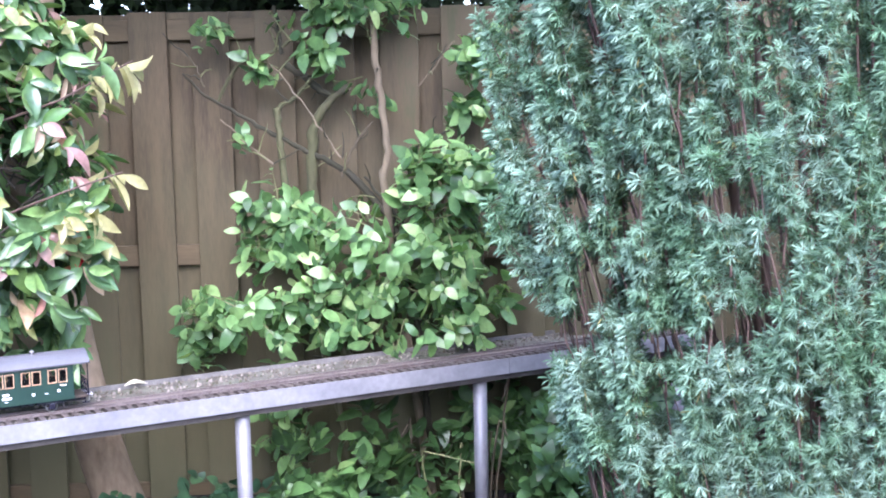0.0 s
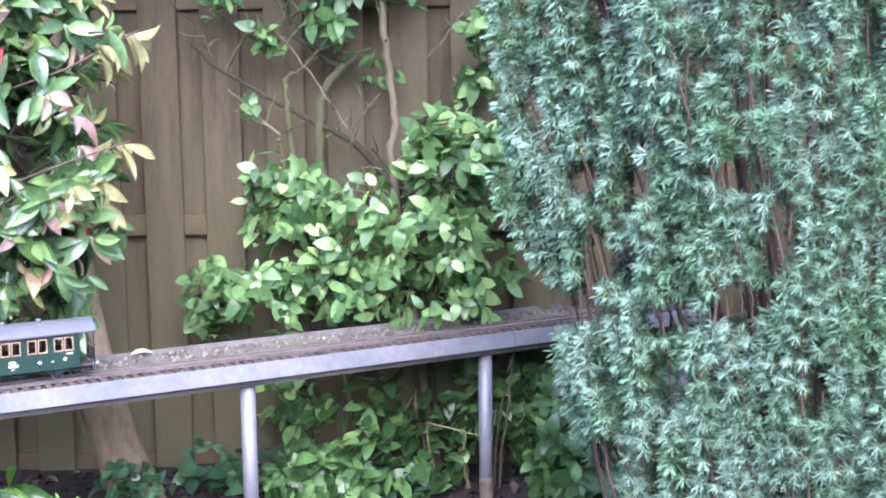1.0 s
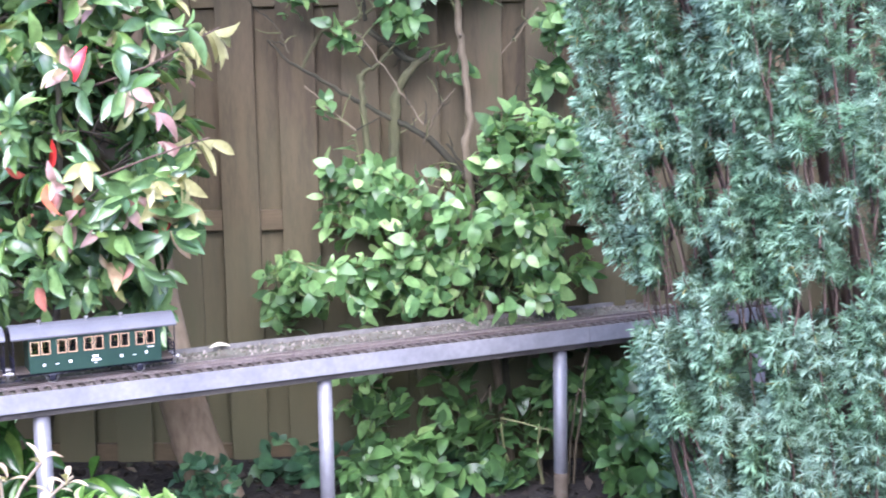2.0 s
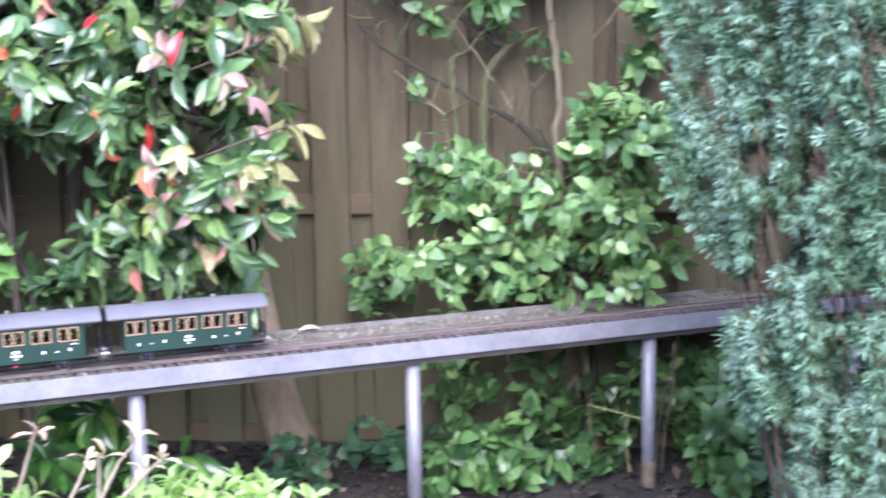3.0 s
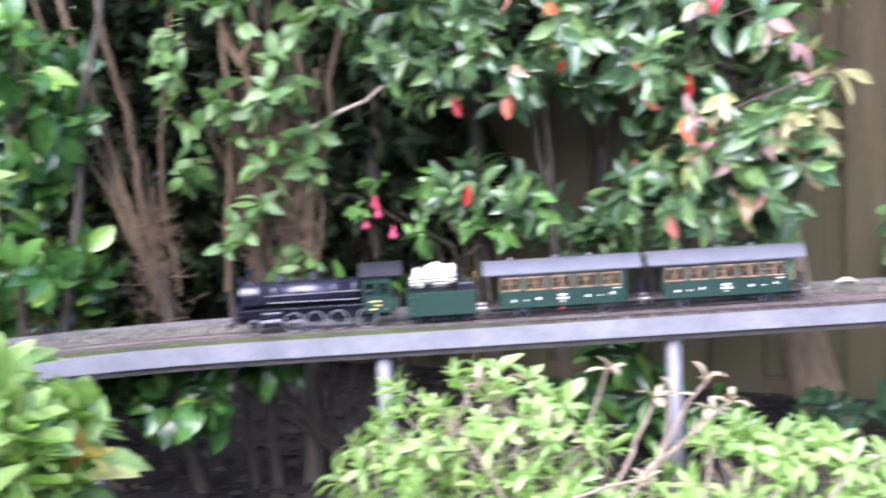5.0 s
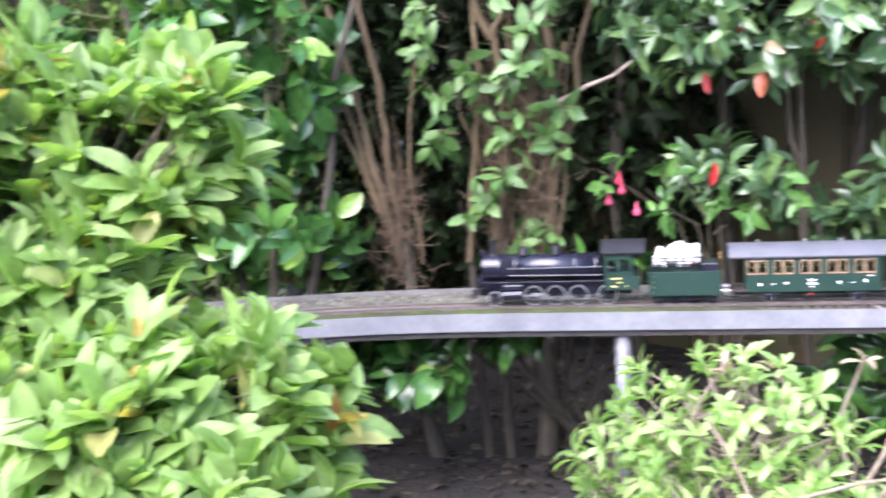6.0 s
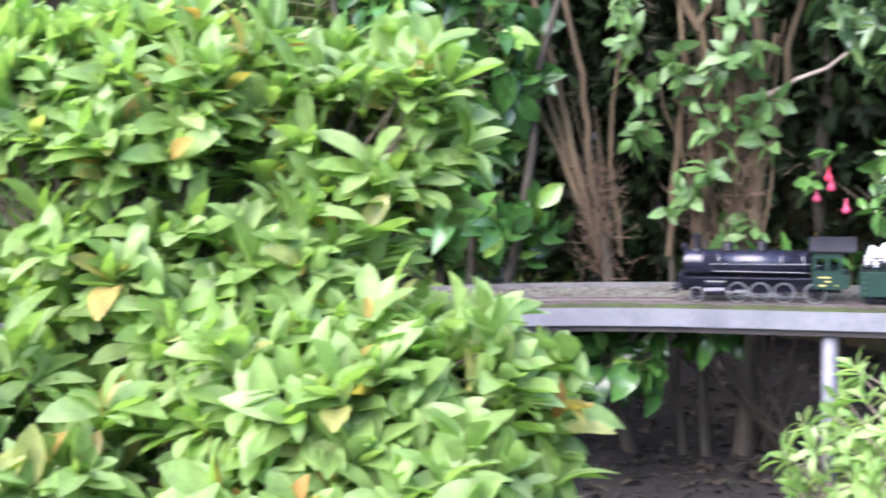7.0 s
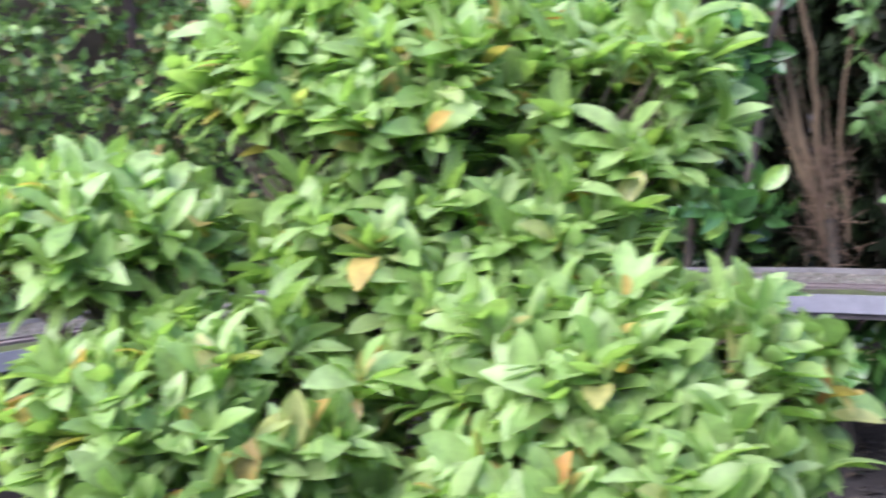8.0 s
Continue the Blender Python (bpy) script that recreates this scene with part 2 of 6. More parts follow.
OVATE = [leaf_shape((0.10, 0.34, 0.47, 0.50, 0.48, 0.40, 0.25, 0.03), c, f, w) for c, f, w in ((0.20, 0.07, 0.012), (0.38, 0.03, 0.02), (-0.06, 0.11, 0.015))]
LANCE = [leaf_shape((0.05, 0.25, 0.42, 0.50, 0.47, 0.31, 0.02), c, f) for c, f in ((0.12, 0.25), (0.3, 0.2), (-0.08, 0.3))]
OBLONG = [leaf_shape((0.05, 0.27, 0.43, 0.50, 0.50, 0.42, 0.25, 0.02), c, f) for c, f in ((0.14, 0.22), (0.32, 0.16), (-0.06, 0.28))]
SPOON = [leaf_shape((0.06, 0.17, 0.30, 0.42, 0.50, 0.50, 0.38, 0.06), c, f) for c, f in ((0.2, 0.15), (0.38, 0.1), (0.0, 0.25))]
SMALL = [leaf_shape((0.08, 0.5, 0.04), c, f) for c, f in ((0.15, 0.2), (0.35, 0.15))]


def leaf_mesh(shape, P, D, N, Ln, Wd):
    v, q = shape
    S = unit(np.cross(D, N))
    N = np.cross(S, D)
    V = P[:, None] + v[None, :, 0, None] * (S * Wd[:, None])[:, None] + v[None, :, 1, None] * (D * Ln[:, None])[:, None] + v[None, :, 2, None] * (N * Ln[:, None])[:, None]
    Q = q[None] + (np.arange(len(P)) * len(v))[:, None, None]
    return V.reshape(-1, 3), Q.reshape(-1, 4)


def shoots(rng, P, A, count, length, width, spread=60, stem=0.05, droop=0.2, jitter=0.25):
    """Leaves round shoot tips at P that point along A. Returns arrays of place, direction, normal, length and width."""
    n = len(P)
    A = unit(A)
    ref = unit(rng.normal(size=(n, 3)))
    U = unit(np.cross(A, ref))
    V = np.cross(A, U)
    out = []
    for k in range(count):
        f = (k + 0.5) / count
        az = 2.4 * k + rng.uniform(0, 0.6, n) + rng.uniform(0, 6.28)
        an = np.radians(spread * (1.15 - 0.5 * f) + rng.normal(0, 10, n))
        radial = np.cos(az)[:, None] * U + np.sin(az)[:, None] * V
        D = unit(A * np.cos(an)[:, None] + radial * np.sin(an)[:, None] + np.array([0, 0, -droop]) * rng.uniform(0.3, 1.4, n)[:, None])
        N = unit(A * np.sin(an)[:, None] - radial * np.cos(an)[:, None] + 0.5 * np.array([0, 0, 1]) + rng.normal(0, 0.2, (n, 3)))
        L = length * (1 + rng.uniform(-jitter, jitter, n)) * (0.8 + 0.3 * math.sin(math.pi * f))
        out.append((P - A * (stem * (1 - f)), D, N, L, L * width * rng.uniform(0.85, 1.15, n)))
    return [np.concatenate(c) for c in zip(*out)]


PATH_SIDE = np.array([-0.15, -0.05, 1.3])


def foliage(rng, leaves, shapes, mat_one, mat_mass, parent, near=0, name="leaf", label=""):
    """The leaves nearest to the garden path as single parts, the rest joined as one part."""
    P, D, N, L, W = leaves
    order = np.argsort(np.linalg.norm(P - PATH_SIDE, axis=1))
    first, rest = order[:near], order[near:]
    if near:
        me = []
        for v, q in shapes:
            me.append(fast_mesh(name, v, q, mat_one))
        S = unit(np.cross(D, N))
        M = np.cross(S, D)
        for j, i in enumerate(first):
            ob = bpy.data.objects.new(name, me[j % len(me)])
            scene.collection.objects.link(ob)
            ob.parent = parent
            ob.matrix_basis = Matrix(((S[i, 0] * W[i], D[i, 0] * L[i], M[i, 0] * L[i], P[i, 0]), (S[i, 1] * W[i], D[i, 1] * L[i], M[i, 1] * L[i], P[i, 1]), (S[i, 2] * W[i], D[i, 2] * L[i], M[i, 2] * L[i], P[i, 2]), (0, 0, 0, 1)))
    if len(rest):
        pick = rng.integers(0, len(shapes), len(rest))
        v, q = join_arrays([leaf_mesh(s, P[r], D[r], N[r], L[r], W[r]) for k, s in enumerate(shapes) for r in [rest[pick == k]] if len(r)])
        ob = new("foliage", fast_mesh("foliage", v, q, mat_mass))
        ob.parent = parent
        tagged(ob, label, kind="stuff")


def airy(P, A, scale, cut):
    """Thins shoots into clumps with openings between them."""
    keep = np.array([noise.noise((scale * p[0], scale * p[1], scale * p[2] + 9.0)) > cut for p in P])
    return P[keep], A[keep]


def blob(rng, c, r, n, hollow=0.5):
    """Points in an ellipsoid, mostly near its skin, with the outward direction."""
    d = unit(rng.normal(size=(n, 3)))
    k = (hollow ** 3 + (1 - hollow ** 3) * rng.uniform(0, 1, n)) ** (1 / 3)
    lump = 1 + 0.18 * np.sin(5 * d[:, 0] + 3 * d[:, 2]) * np.cos(4 * d[:, 1] - 2 * d[:, 2])
    return np.asarray(c) + d * (k * lump)[:, None] * np.asarray(r), d


# ---- ground ----
def build_ground():
    rng = np.random.default_rng(3)
    bm = bmesh.new()
    n = 60
    grid = [[None] * (n + 1) for _ in range(n + 1)]
    for i in range(n + 1):
        for j in range(n + 1):
            x, y = -6 + 12 * i / n, -4 + 10 * j / n
            z = 0.05 * noise.noise((x * 0.9, y * 0.9, 0.0)) + 0.015 * noise.noise((x * 5, y * 5, 3.0))
            grid[i][j] = bm.verts.new((x, y, z))
    for i in range(n):
        for j in range(n):
            bm.faces.new((grid[i][j], grid[i + 1][j], grid[i + 1][j + 1], grid[i][j + 1]))
    rim = [grid[i][0] for i in range(n + 1)] + [grid[n][j] for j in range(1, n + 1)] + [grid[i][n] for i in range(n - 1, -1, -1)] + [grid[0][j] for j in range(n - 1, 0, -1)]
    outer = []
    for v in rim:
        d = Vector((v.co.x, v.co.y - 1, 0)).normalized()
        outer.append(bm.verts.new((d.x * 900, d.y * 900, -0.2)))
    k = len(rim)
    for i in range(k):
        bm.faces.new((rim[i], outer[i], outer[(i + 1) % k], rim[(i + 1) % k]))
    me = bpy.data.meshes.new("ground")
    bm.to_mesh(me)
    bm.free()
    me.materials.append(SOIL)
    me.polygons.foreach_set("use_smooth", [True] * len(me.polygons))
    tagged(new("ground", me), "dark garden soil, its colour lowered for shade, with patches of moss", "ground", kind="structure")


build_ground()

# ---- added walls: they block low sky light, the pale one bounces it ----
WALL = rough_mat("added_wall", [(0.3, (0.06, 0.05, 0.04)), (0.7, (0.15, 0.12, 0.095))], 4.0, rough=0.9, bump=0.6, dist=0.01, fine=50)


PALE = rough_mat("pale_bounce", [(0.3, (0.55, 0.53, 0.5)), (0.7, (0.7, 0.68, 0.65))], 3.0, rough=0.9, bump=0.3, dist=0.004, fine=50)


def build_wall(name, c, size, label, material=WALL):
    bm = bmesh.new()
    box(bm, c, size, 0.01)
    me = bpy.data.meshes.new(name)
    bm.to_mesh(me)
    bm.free()
    me.materials.append(material)
    tagged(new(name, me), label, "wall", kind="structure")


build_wall("wall_west", (-4.85, 0.1, 1.0), (0.2, 9.2, 2.2), "added dark wall that fills the gaps in the hedge")
build_wall("wall_east", (3.75, 0.1, 0.9), (0.2, 9.2, 2.0), "added unseen dark wall that blocks low sky light")
build_wall("wall_south", (-0.55, -4.6, 1.2), (8.4, 0.2, 2.6), "added unseen pale wall that bounces light forward", PALE)

# ---- fence ----
FENCE_Y, PERIOD, BOARD_W = 4.32, 0.2065, 0.128
FIRST_BOARD = -0.962        # middle of one front board


def build_fence():
    rng = random.Random(5)
    fence = thing("garden_fence", (0, FENCE_Y, 0), label="weathered brown timber fence of overlapping upright boards, partly mossy", category="fence", kind="structure")
    variants = []
    for k in range(4):
        bm = bmesh.new()
        box(bm, (0, 0, 0.762), (BOARD_W, 0.016, 1.78), 0.003)
        for v in bm.verts:
            v.co.x += 0.002 * math.sin(3 * v.co.z + k) + (0.002 if k % 2 else 0)
            v.co.y += 0.002 * math.sin(2 * v.co.z + 2 * k)
        me = bpy.data.meshes.new("board")
        bm.to_mesh(me)
        bm.free()
        me.materials.append(BOARD)
        variants.append(me)
    lo, hi = int((-4.3 - FIRST_BOARD) / PERIOD), int((3.4 - FIRST_BOARD) / PERIOD)
    for k in range(lo, hi + 1):
        for back in (0, 1):
            ob = new("board", variants[rng.randrange(4)])
            ob.parent = fence
            x = FIRST_BOARD + k * PERIOD + (PERIOD / 2 if back else 0) + rng.uniform(-0.003, 0.003)
            ob.location = (x, 0.044 if back else rng.uniform(-0.002, 0.002), rng.uniform(-0.004, 0.004))
            ob.rotation_euler = (0, radians(rng.uniform(-0.25, 0.25)), math.pi * rng.randrange(2))
    for z in (1.597, 0.843, 0.02):
        bm = bmesh.new()
        box(bm, (-0.45, 0.022, z), (7.8, 0.024, 0.07), 0.004)
        part("fence_rail", bm, RAIL_WOOD, fence)
    return fence


build_fence()

# ---- the curved line of the raised track ----
START, ALONG, LEFT = np.array([0.18, 3.92]), np.array([-0.8742, -0.4855]), np.array([0.4855, -0.8742])
BEND, RADIUS = 2.72, 2.5


def line_at(s, off=0.0):
    """The front edge of the trestle at s metres; off: metres behind it. Returns the place and the heading."""
    if s <= BEND:
        p, d = START + ALONG * s, ALONG
    else:
        a = (s - BEND) / RADIUS
        c = START + ALONG * BEND + LEFT * RADIUS
        d = ALONG * math.cos(a) + LEFT * math.sin(a)
        p = c + RADIUS * (ALONG * math.sin(a) - LEFT * math.cos(a))
    back = np.array([d[1], -d[0]])
    return p + back * off, d


RIM_LOW, RIM_TOP = 0.494, 0.542
S_FROM, S_TO = -1.75, 6.3


def sweep(bm, s0, s1, section, step=0.1):
    """A closed section of (off, z) pairs swept along the line."""
    n = max(2, int((s1 - s0) / step) + 1) if s1 > BEND else 2
    rings = []
    for i in range(n):
        s = s0 + (s1 - s0) * i / (n - 1)
        ring = []
        for off, z in section:
            p, _ = line_at(s, off)
            ring.append(bm.verts.new((p[0], p[1], z)))
        rings.append(ring)
    k = len(section)
    for a, b in zip(rings, rings[1:]):
        for j in range(k):
            bm.faces.new((a[j], a[(j + 1) % k], b[(j + 1) % k], b[j]))
    bm.faces.new(rings[0])
    bm.faces.new(list(reversed(rings[-1])))
    bmesh.ops.recalc_face_normals(bm, faces=bm.faces)


def rect(o0, o1, z0, z1):
    return [(o0, z0), (o1, z0), (o1, z1), (o0, z1)]


GRIT_LOOSE = leaf_mat("loose_grit", [(0.0, (0.04, 0.045, 0.02)), (0.3, (0.08, 0.07, 0.055)), (0.6, (0.13, 0.115, 0.10)), (0.92, (0.19, 0.17, 0.15)), (1.0, (0.27, 0.245, 0.22))], rough=0.9, glow=0.0, single=False)
TAR_GREY = rough_mat("grey_edging", [(0.3, (0.06, 0.058, 0.056)), (0.7, (0.16, 0.155, 0.15))], 14.0, rough=0.9, fine=70)


def build_trestle():
    tr = thing("trestle", (0, 0, 0), label="raised garden railway trestle of galvanised steel on round posts", category="trestle")
    joints = [S_FROM, -0.02, 2.72, 4.3, S_TO]
    for a, b in zip(joints, joints[1:]):
        bm = bmesh.new()
        sweep(bm, a + 0.0008, b - 0.0008, [(0, RIM_LOW), (0.034, RIM_LOW), (0.034, RIM_LOW + 0.004), (0.004, RIM_LOW + 0.004), (0.004, RIM_TOP), (0, RIM_TOP)])
        part("front_angle", bm, ZINC, tr, "galvanised steel angle edging the deck")
        bm = bmesh.new()
        sweep(bm, a + 0.0008, b - 0.0008, [(0.285, RIM_LOW), (0.293, RIM_LOW), (0.293, RIM_TOP + 0.010), (0.285, RIM_TOP + 0.010)])
        part("rear_edging", bm, TAR_GREY, tr, "dark grey edging board")
    bm = bmesh.new()
    sweep(bm, S_FROM, S_TO, rect(0.0045, 0.2845, RIM_LOW + 0.006, RIM_TOP - 0.016))
    part("deck", bm, TAR, tr, "dark timber deck")
    bm = bmesh.new()
    sweep(bm, S_FROM, S_TO, rect(0.010, 0.062, RIM_LOW - 0.018, RIM_LOW - 0.002))
    part("bearer", bm, TAR, tr, "dark timber bearer under the deck")
    # gravel bed with a lumpy top
    bm = bmesh.new()
    offs = [0.006, 0.02, 0.04, 0.06, 0.08, 0.10, 0.12, 0.14, 0.16, 0.18, 0.20, 0.22, 0.24, 0.26, 0.283]
    rows = []
    n = 330
    for i in range(n + 1):
        s = S_FROM + (S_TO - S_FROM) * i / n
        row = []
        for off in offs:
            p, _ = line_at(s, off)
            h = 0.006 * noise.noise((p[0] * 18, p[1] * 18, 1.0)) + 0.004 * noise.noise((p[0] * 50, p[1] * 50, 5.0))
            z = RIM_TOP - 0.009 + max(h, -0.005) * (0.4 if off < 0.15 else 0.8) + (0.006 if off > 0.17 else 0)
            row.append(bm.verts.new((p[0], p[1], z)))
        rows.append(row)
    for a, b in zip(rows, rows[1:]):
        for j in range(len(offs) - 1):
            bm.faces.new((a[j], a[j + 1], b[j + 1], b[j]))
    bmesh.ops.recalc_face_normals(bm, faces=bm.faces)
    part("gravel_bed", bm, BED, tr, "grit and moss bed", smooth=True)
    # moss creeping over the sleeper ends along the bend
    bm = bmesh.new()
    offs = [0.0052, 0.014, 0.024, 0.034, 0.044, 0.054, 0.062]
    rows = []
    for i in range(261):
        s = 1.75 + 4.5 * i / 260
        row = []
        for k, off in enumerate(offs):
            p, _ = line_at(s, off + (0.006 * noise.noise((s * 9, 0, 2.0)) if k == 6 else 0))
            h = 0.5 + 0.5 * noise.noise((p[0] * 16, p[1] * 16, 7.0)) + 0.3 * noise.noise((p[0] * 60, p[1] * 60, 2.0))
            edge = (0.3, 0.8, 1, 1, 1, 0.8, 0.0)[k] * min(1, (s - 1.75) / 0.5)
            row.append(bm.verts.new((p[0], p[1], RIM_TOP - 0.008 + 0.017 * edge * (0.35 + 0.65 * h))))
        rows.append(row)
    for a, b in zip(rows, rows[1:]):
        for j in range(len(offs) - 1):
            bm.faces.new((a[j], a[j + 1], b[j + 1], b[j]))
    bmesh.ops.recalc_face_normals(bm, faces=bm.faces)
    part("moss_strip", bm, MOSS, tr, "green and brown moss along the deck edge", smooth=True)
    rng = np.random.default_rng(4)
    n = 9000
    ss, oo = rng.uniform(S_FROM, S_TO, n), np.where(rng.random(n) < 0.55, rng.uniform(0.145, 0.28, n), rng.uniform(0.008, 0.145, n))
    c = np.array([[*line_at(a, b)[0], RIM_TOP - 0.007] for a, b in zip(ss, oo)])
    c[:, 2] += np.where(oo > 0.17, 0.006, 0)
    cube = np.array([(-1, -1, -1), (1, -1, -1), (1, 1, -1), (-1, 1, -1), (-0.7, -0.7, 1), (0.7, -0.7, 1), (0.7, 0.7, 1), (-0.7, 0.7, 1)], float)
    faces = np.array([(0, 1, 5, 4), (1, 2, 6, 5), (2, 3, 7, 6), (3, 0, 4, 7), (4, 5, 6, 7), (3, 2, 1, 0)])
    size = rng.uniform(0.0012, 0.0035, (n, 1, 1)) * (1 + 0.35 * rng.normal(size=(n, 8, 3)))
    ob = new("grit", fast_mesh("grit", (c[:, None] + cube[None] * size).reshape(-1, 3), (faces[None] + (8 * np.arange(n))[:, None, None]).reshape(-1, 4), GRIT_LOOSE, smooth=False))
    ob.parent = tr
    tagged(ob, "loose pale grit", kind="stuff")
    for s in [-1.496, -0.716, 0.064, 0.842, 1.62, 2.40, 3.18, 3.96, 4.74, 5.52]:
        p, d = line_at(s, 0.040)
        bm = bmesh.new()
        rod(bm, (p[0], p[1], -0.08), (p[0], p[1], RIM_LOW - 0.0185), 0.0215, seg=20)
        post = part("post", bm, PIPE, tr, "round galvanised steel post", smooth=True)
        bm = bmesh.new()
        lathe(bm, (p[0], p[1], -0.05), [(0.0222, 0), (0.0226, 0.05), (0.0223, 0.11), (0.0218, 0.13)], 20)
        part("rusty_foot", bm, RUST, post, "rust-stained foot of the post", smooth=True)
    return tr


build_trestle()
RAIL_OFF, GAUGE, RAIL_TOP = 0.084, 0.045, 0.5505


DIRT = rough_mat("packed_dirt", [(0.3, (0.075, 0.058, 0.050)), (0.5, (0.115, 0.092, 0.082)), (0.7, (0.165, 0.138, 0.125))], 9.0, rough=0.9, bump=0.5, dist=0.002, fine=120)


def build_track():
    tk = thing("model_track", (0, 0, 0), label="weathered large-scale model railway track with dark sleepers", category="track")
    for o in (-GAUGE / 2, GAUGE / 2):
        bm = bmesh.new()
        c, t = RAIL_OFF + o, RAIL_TOP
        sweep(bm, S_FROM + 0.02, S_TO - 0.02, [(c - 0.004, t - 0.009), (c + 0.004, t - 0.009), (c + 0.004, t - 0.0078), (c + 0.0009, t - 0.007), (c + 0.0009, t - 0.003), (c + 0.0018, t - 0.0022), (c + 0.0018, t), (c - 0.0018, t), (c - 0.0018, t - 0.0022), (c - 0.0009, t - 0.003), (c - 0.0009, t - 0.007), (c - 0.004, t - 0.0078)])
        part("rail", bm, RAILHEAD, tk, "dull brown brass rail")
    bm = bmesh.new()
    box(bm, (0, 0, 0), (0.014, 0.118, 0.011), 0.0012)
    for y in (-GAUGE / 2 - 0.006, -GAUGE / 2 + 0.006, GAUGE / 2 - 0.006, GAUGE / 2 + 0.006):
        box(bm, (0, y, 0.006), (0.006, 0.004, 0.004))
    me = bpy.data.meshes.new("sleeper")
    bm.to_mesh(me)
    bm.free()
    me.materials.append(SLEEPER)
    bm = bmesh.new()
    offs = [RAIL_OFF - 0.0195, RAIL_OFF - 0.012, RAIL_OFF - 0.004, RAIL_OFF + 0.004, RAIL_OFF + 0.012, RAIL_OFF + 0.0195]
    rows = []
    for i in range(401):
        a = S_FROM + 0.02 + (S_TO - S_FROM - 0.04) * i / 400
        row = []
        for off in offs:
            p, _ = line_at(a, off)
            row.append(bm.verts.new((p[0], p[1], RAIL_TOP - 0.0052 + 0.0012 * noise.noise((p[0] * 30, p[1] * 30, 4.0)) + 0.0006 * noise.noise((p[0] * 90, p[1] * 90, 8.0)))))
        rows.append(row)
    for a, b in zip(rows, rows[1:]):
        for j in range(len(offs) - 1):
            bm.faces.new((a[j], a[j + 1], b[j + 1], b[j]))
    bmesh.ops.recalc_face_normals(bm, faces=bm.faces)
    part("packed_dirt", bm, DIRT, tk, "pinkish brown dirt packed between the rails", smooth=True)
    rng = random.Random(2)
    s = S_FROM + 0.03
    while s < S_TO - 0.02:
        p, d = line_at(s, RAIL_OFF)
        ob = new("sleeper", me)
        ob.parent = tk
        ob.location = (p[0], p[1], RAIL_TOP - 0.0142)
        ob.rotation_euler = (0, 0, math.atan2(d[1], d[0]) + radians(rng.uniform(-1.5, 1.5)))
        s += 0.0285
    return tk


build_track()


# ---- trees and shrubs ----
YEW_OPEN = ((0.29, 1.12, 0.05, 0.05), (0.41, 1.10, 0.035, 0.06), (0.63, 1.11, 0.08, 0.05), (0.31, 0.93, 0.045, 0.09), (0.23, 0.81, 0.13, 0.05), (0.50, 0.795, 0.08, 0.045), (0.63, 0.82, 0.07, 0.05), (0.49, 0.65, 0.05, 0.07), (0.72, 0.98, 0.04, 0.10), (0.52, 1.32, 0.03, 0.08), (0.34, 0.45, 0.05, 0.08), (0.80, 0.62, 0.04, 0.06))


def yew_reach(z):
    """How far the crown reaches from its middle at a height."""
    return float(np.interp(z, (0.0, 0.3, 0.46, 0.58, 0.71, 0.81, 0.92, 1.0, 1.12, 1.27, 1.55, 2.2), (0.56, 0.64, 0.70, 0.75, 0.78, 0.79, 0.80, 0.82, 0.85, 0.85, 0.84, 0.76)))


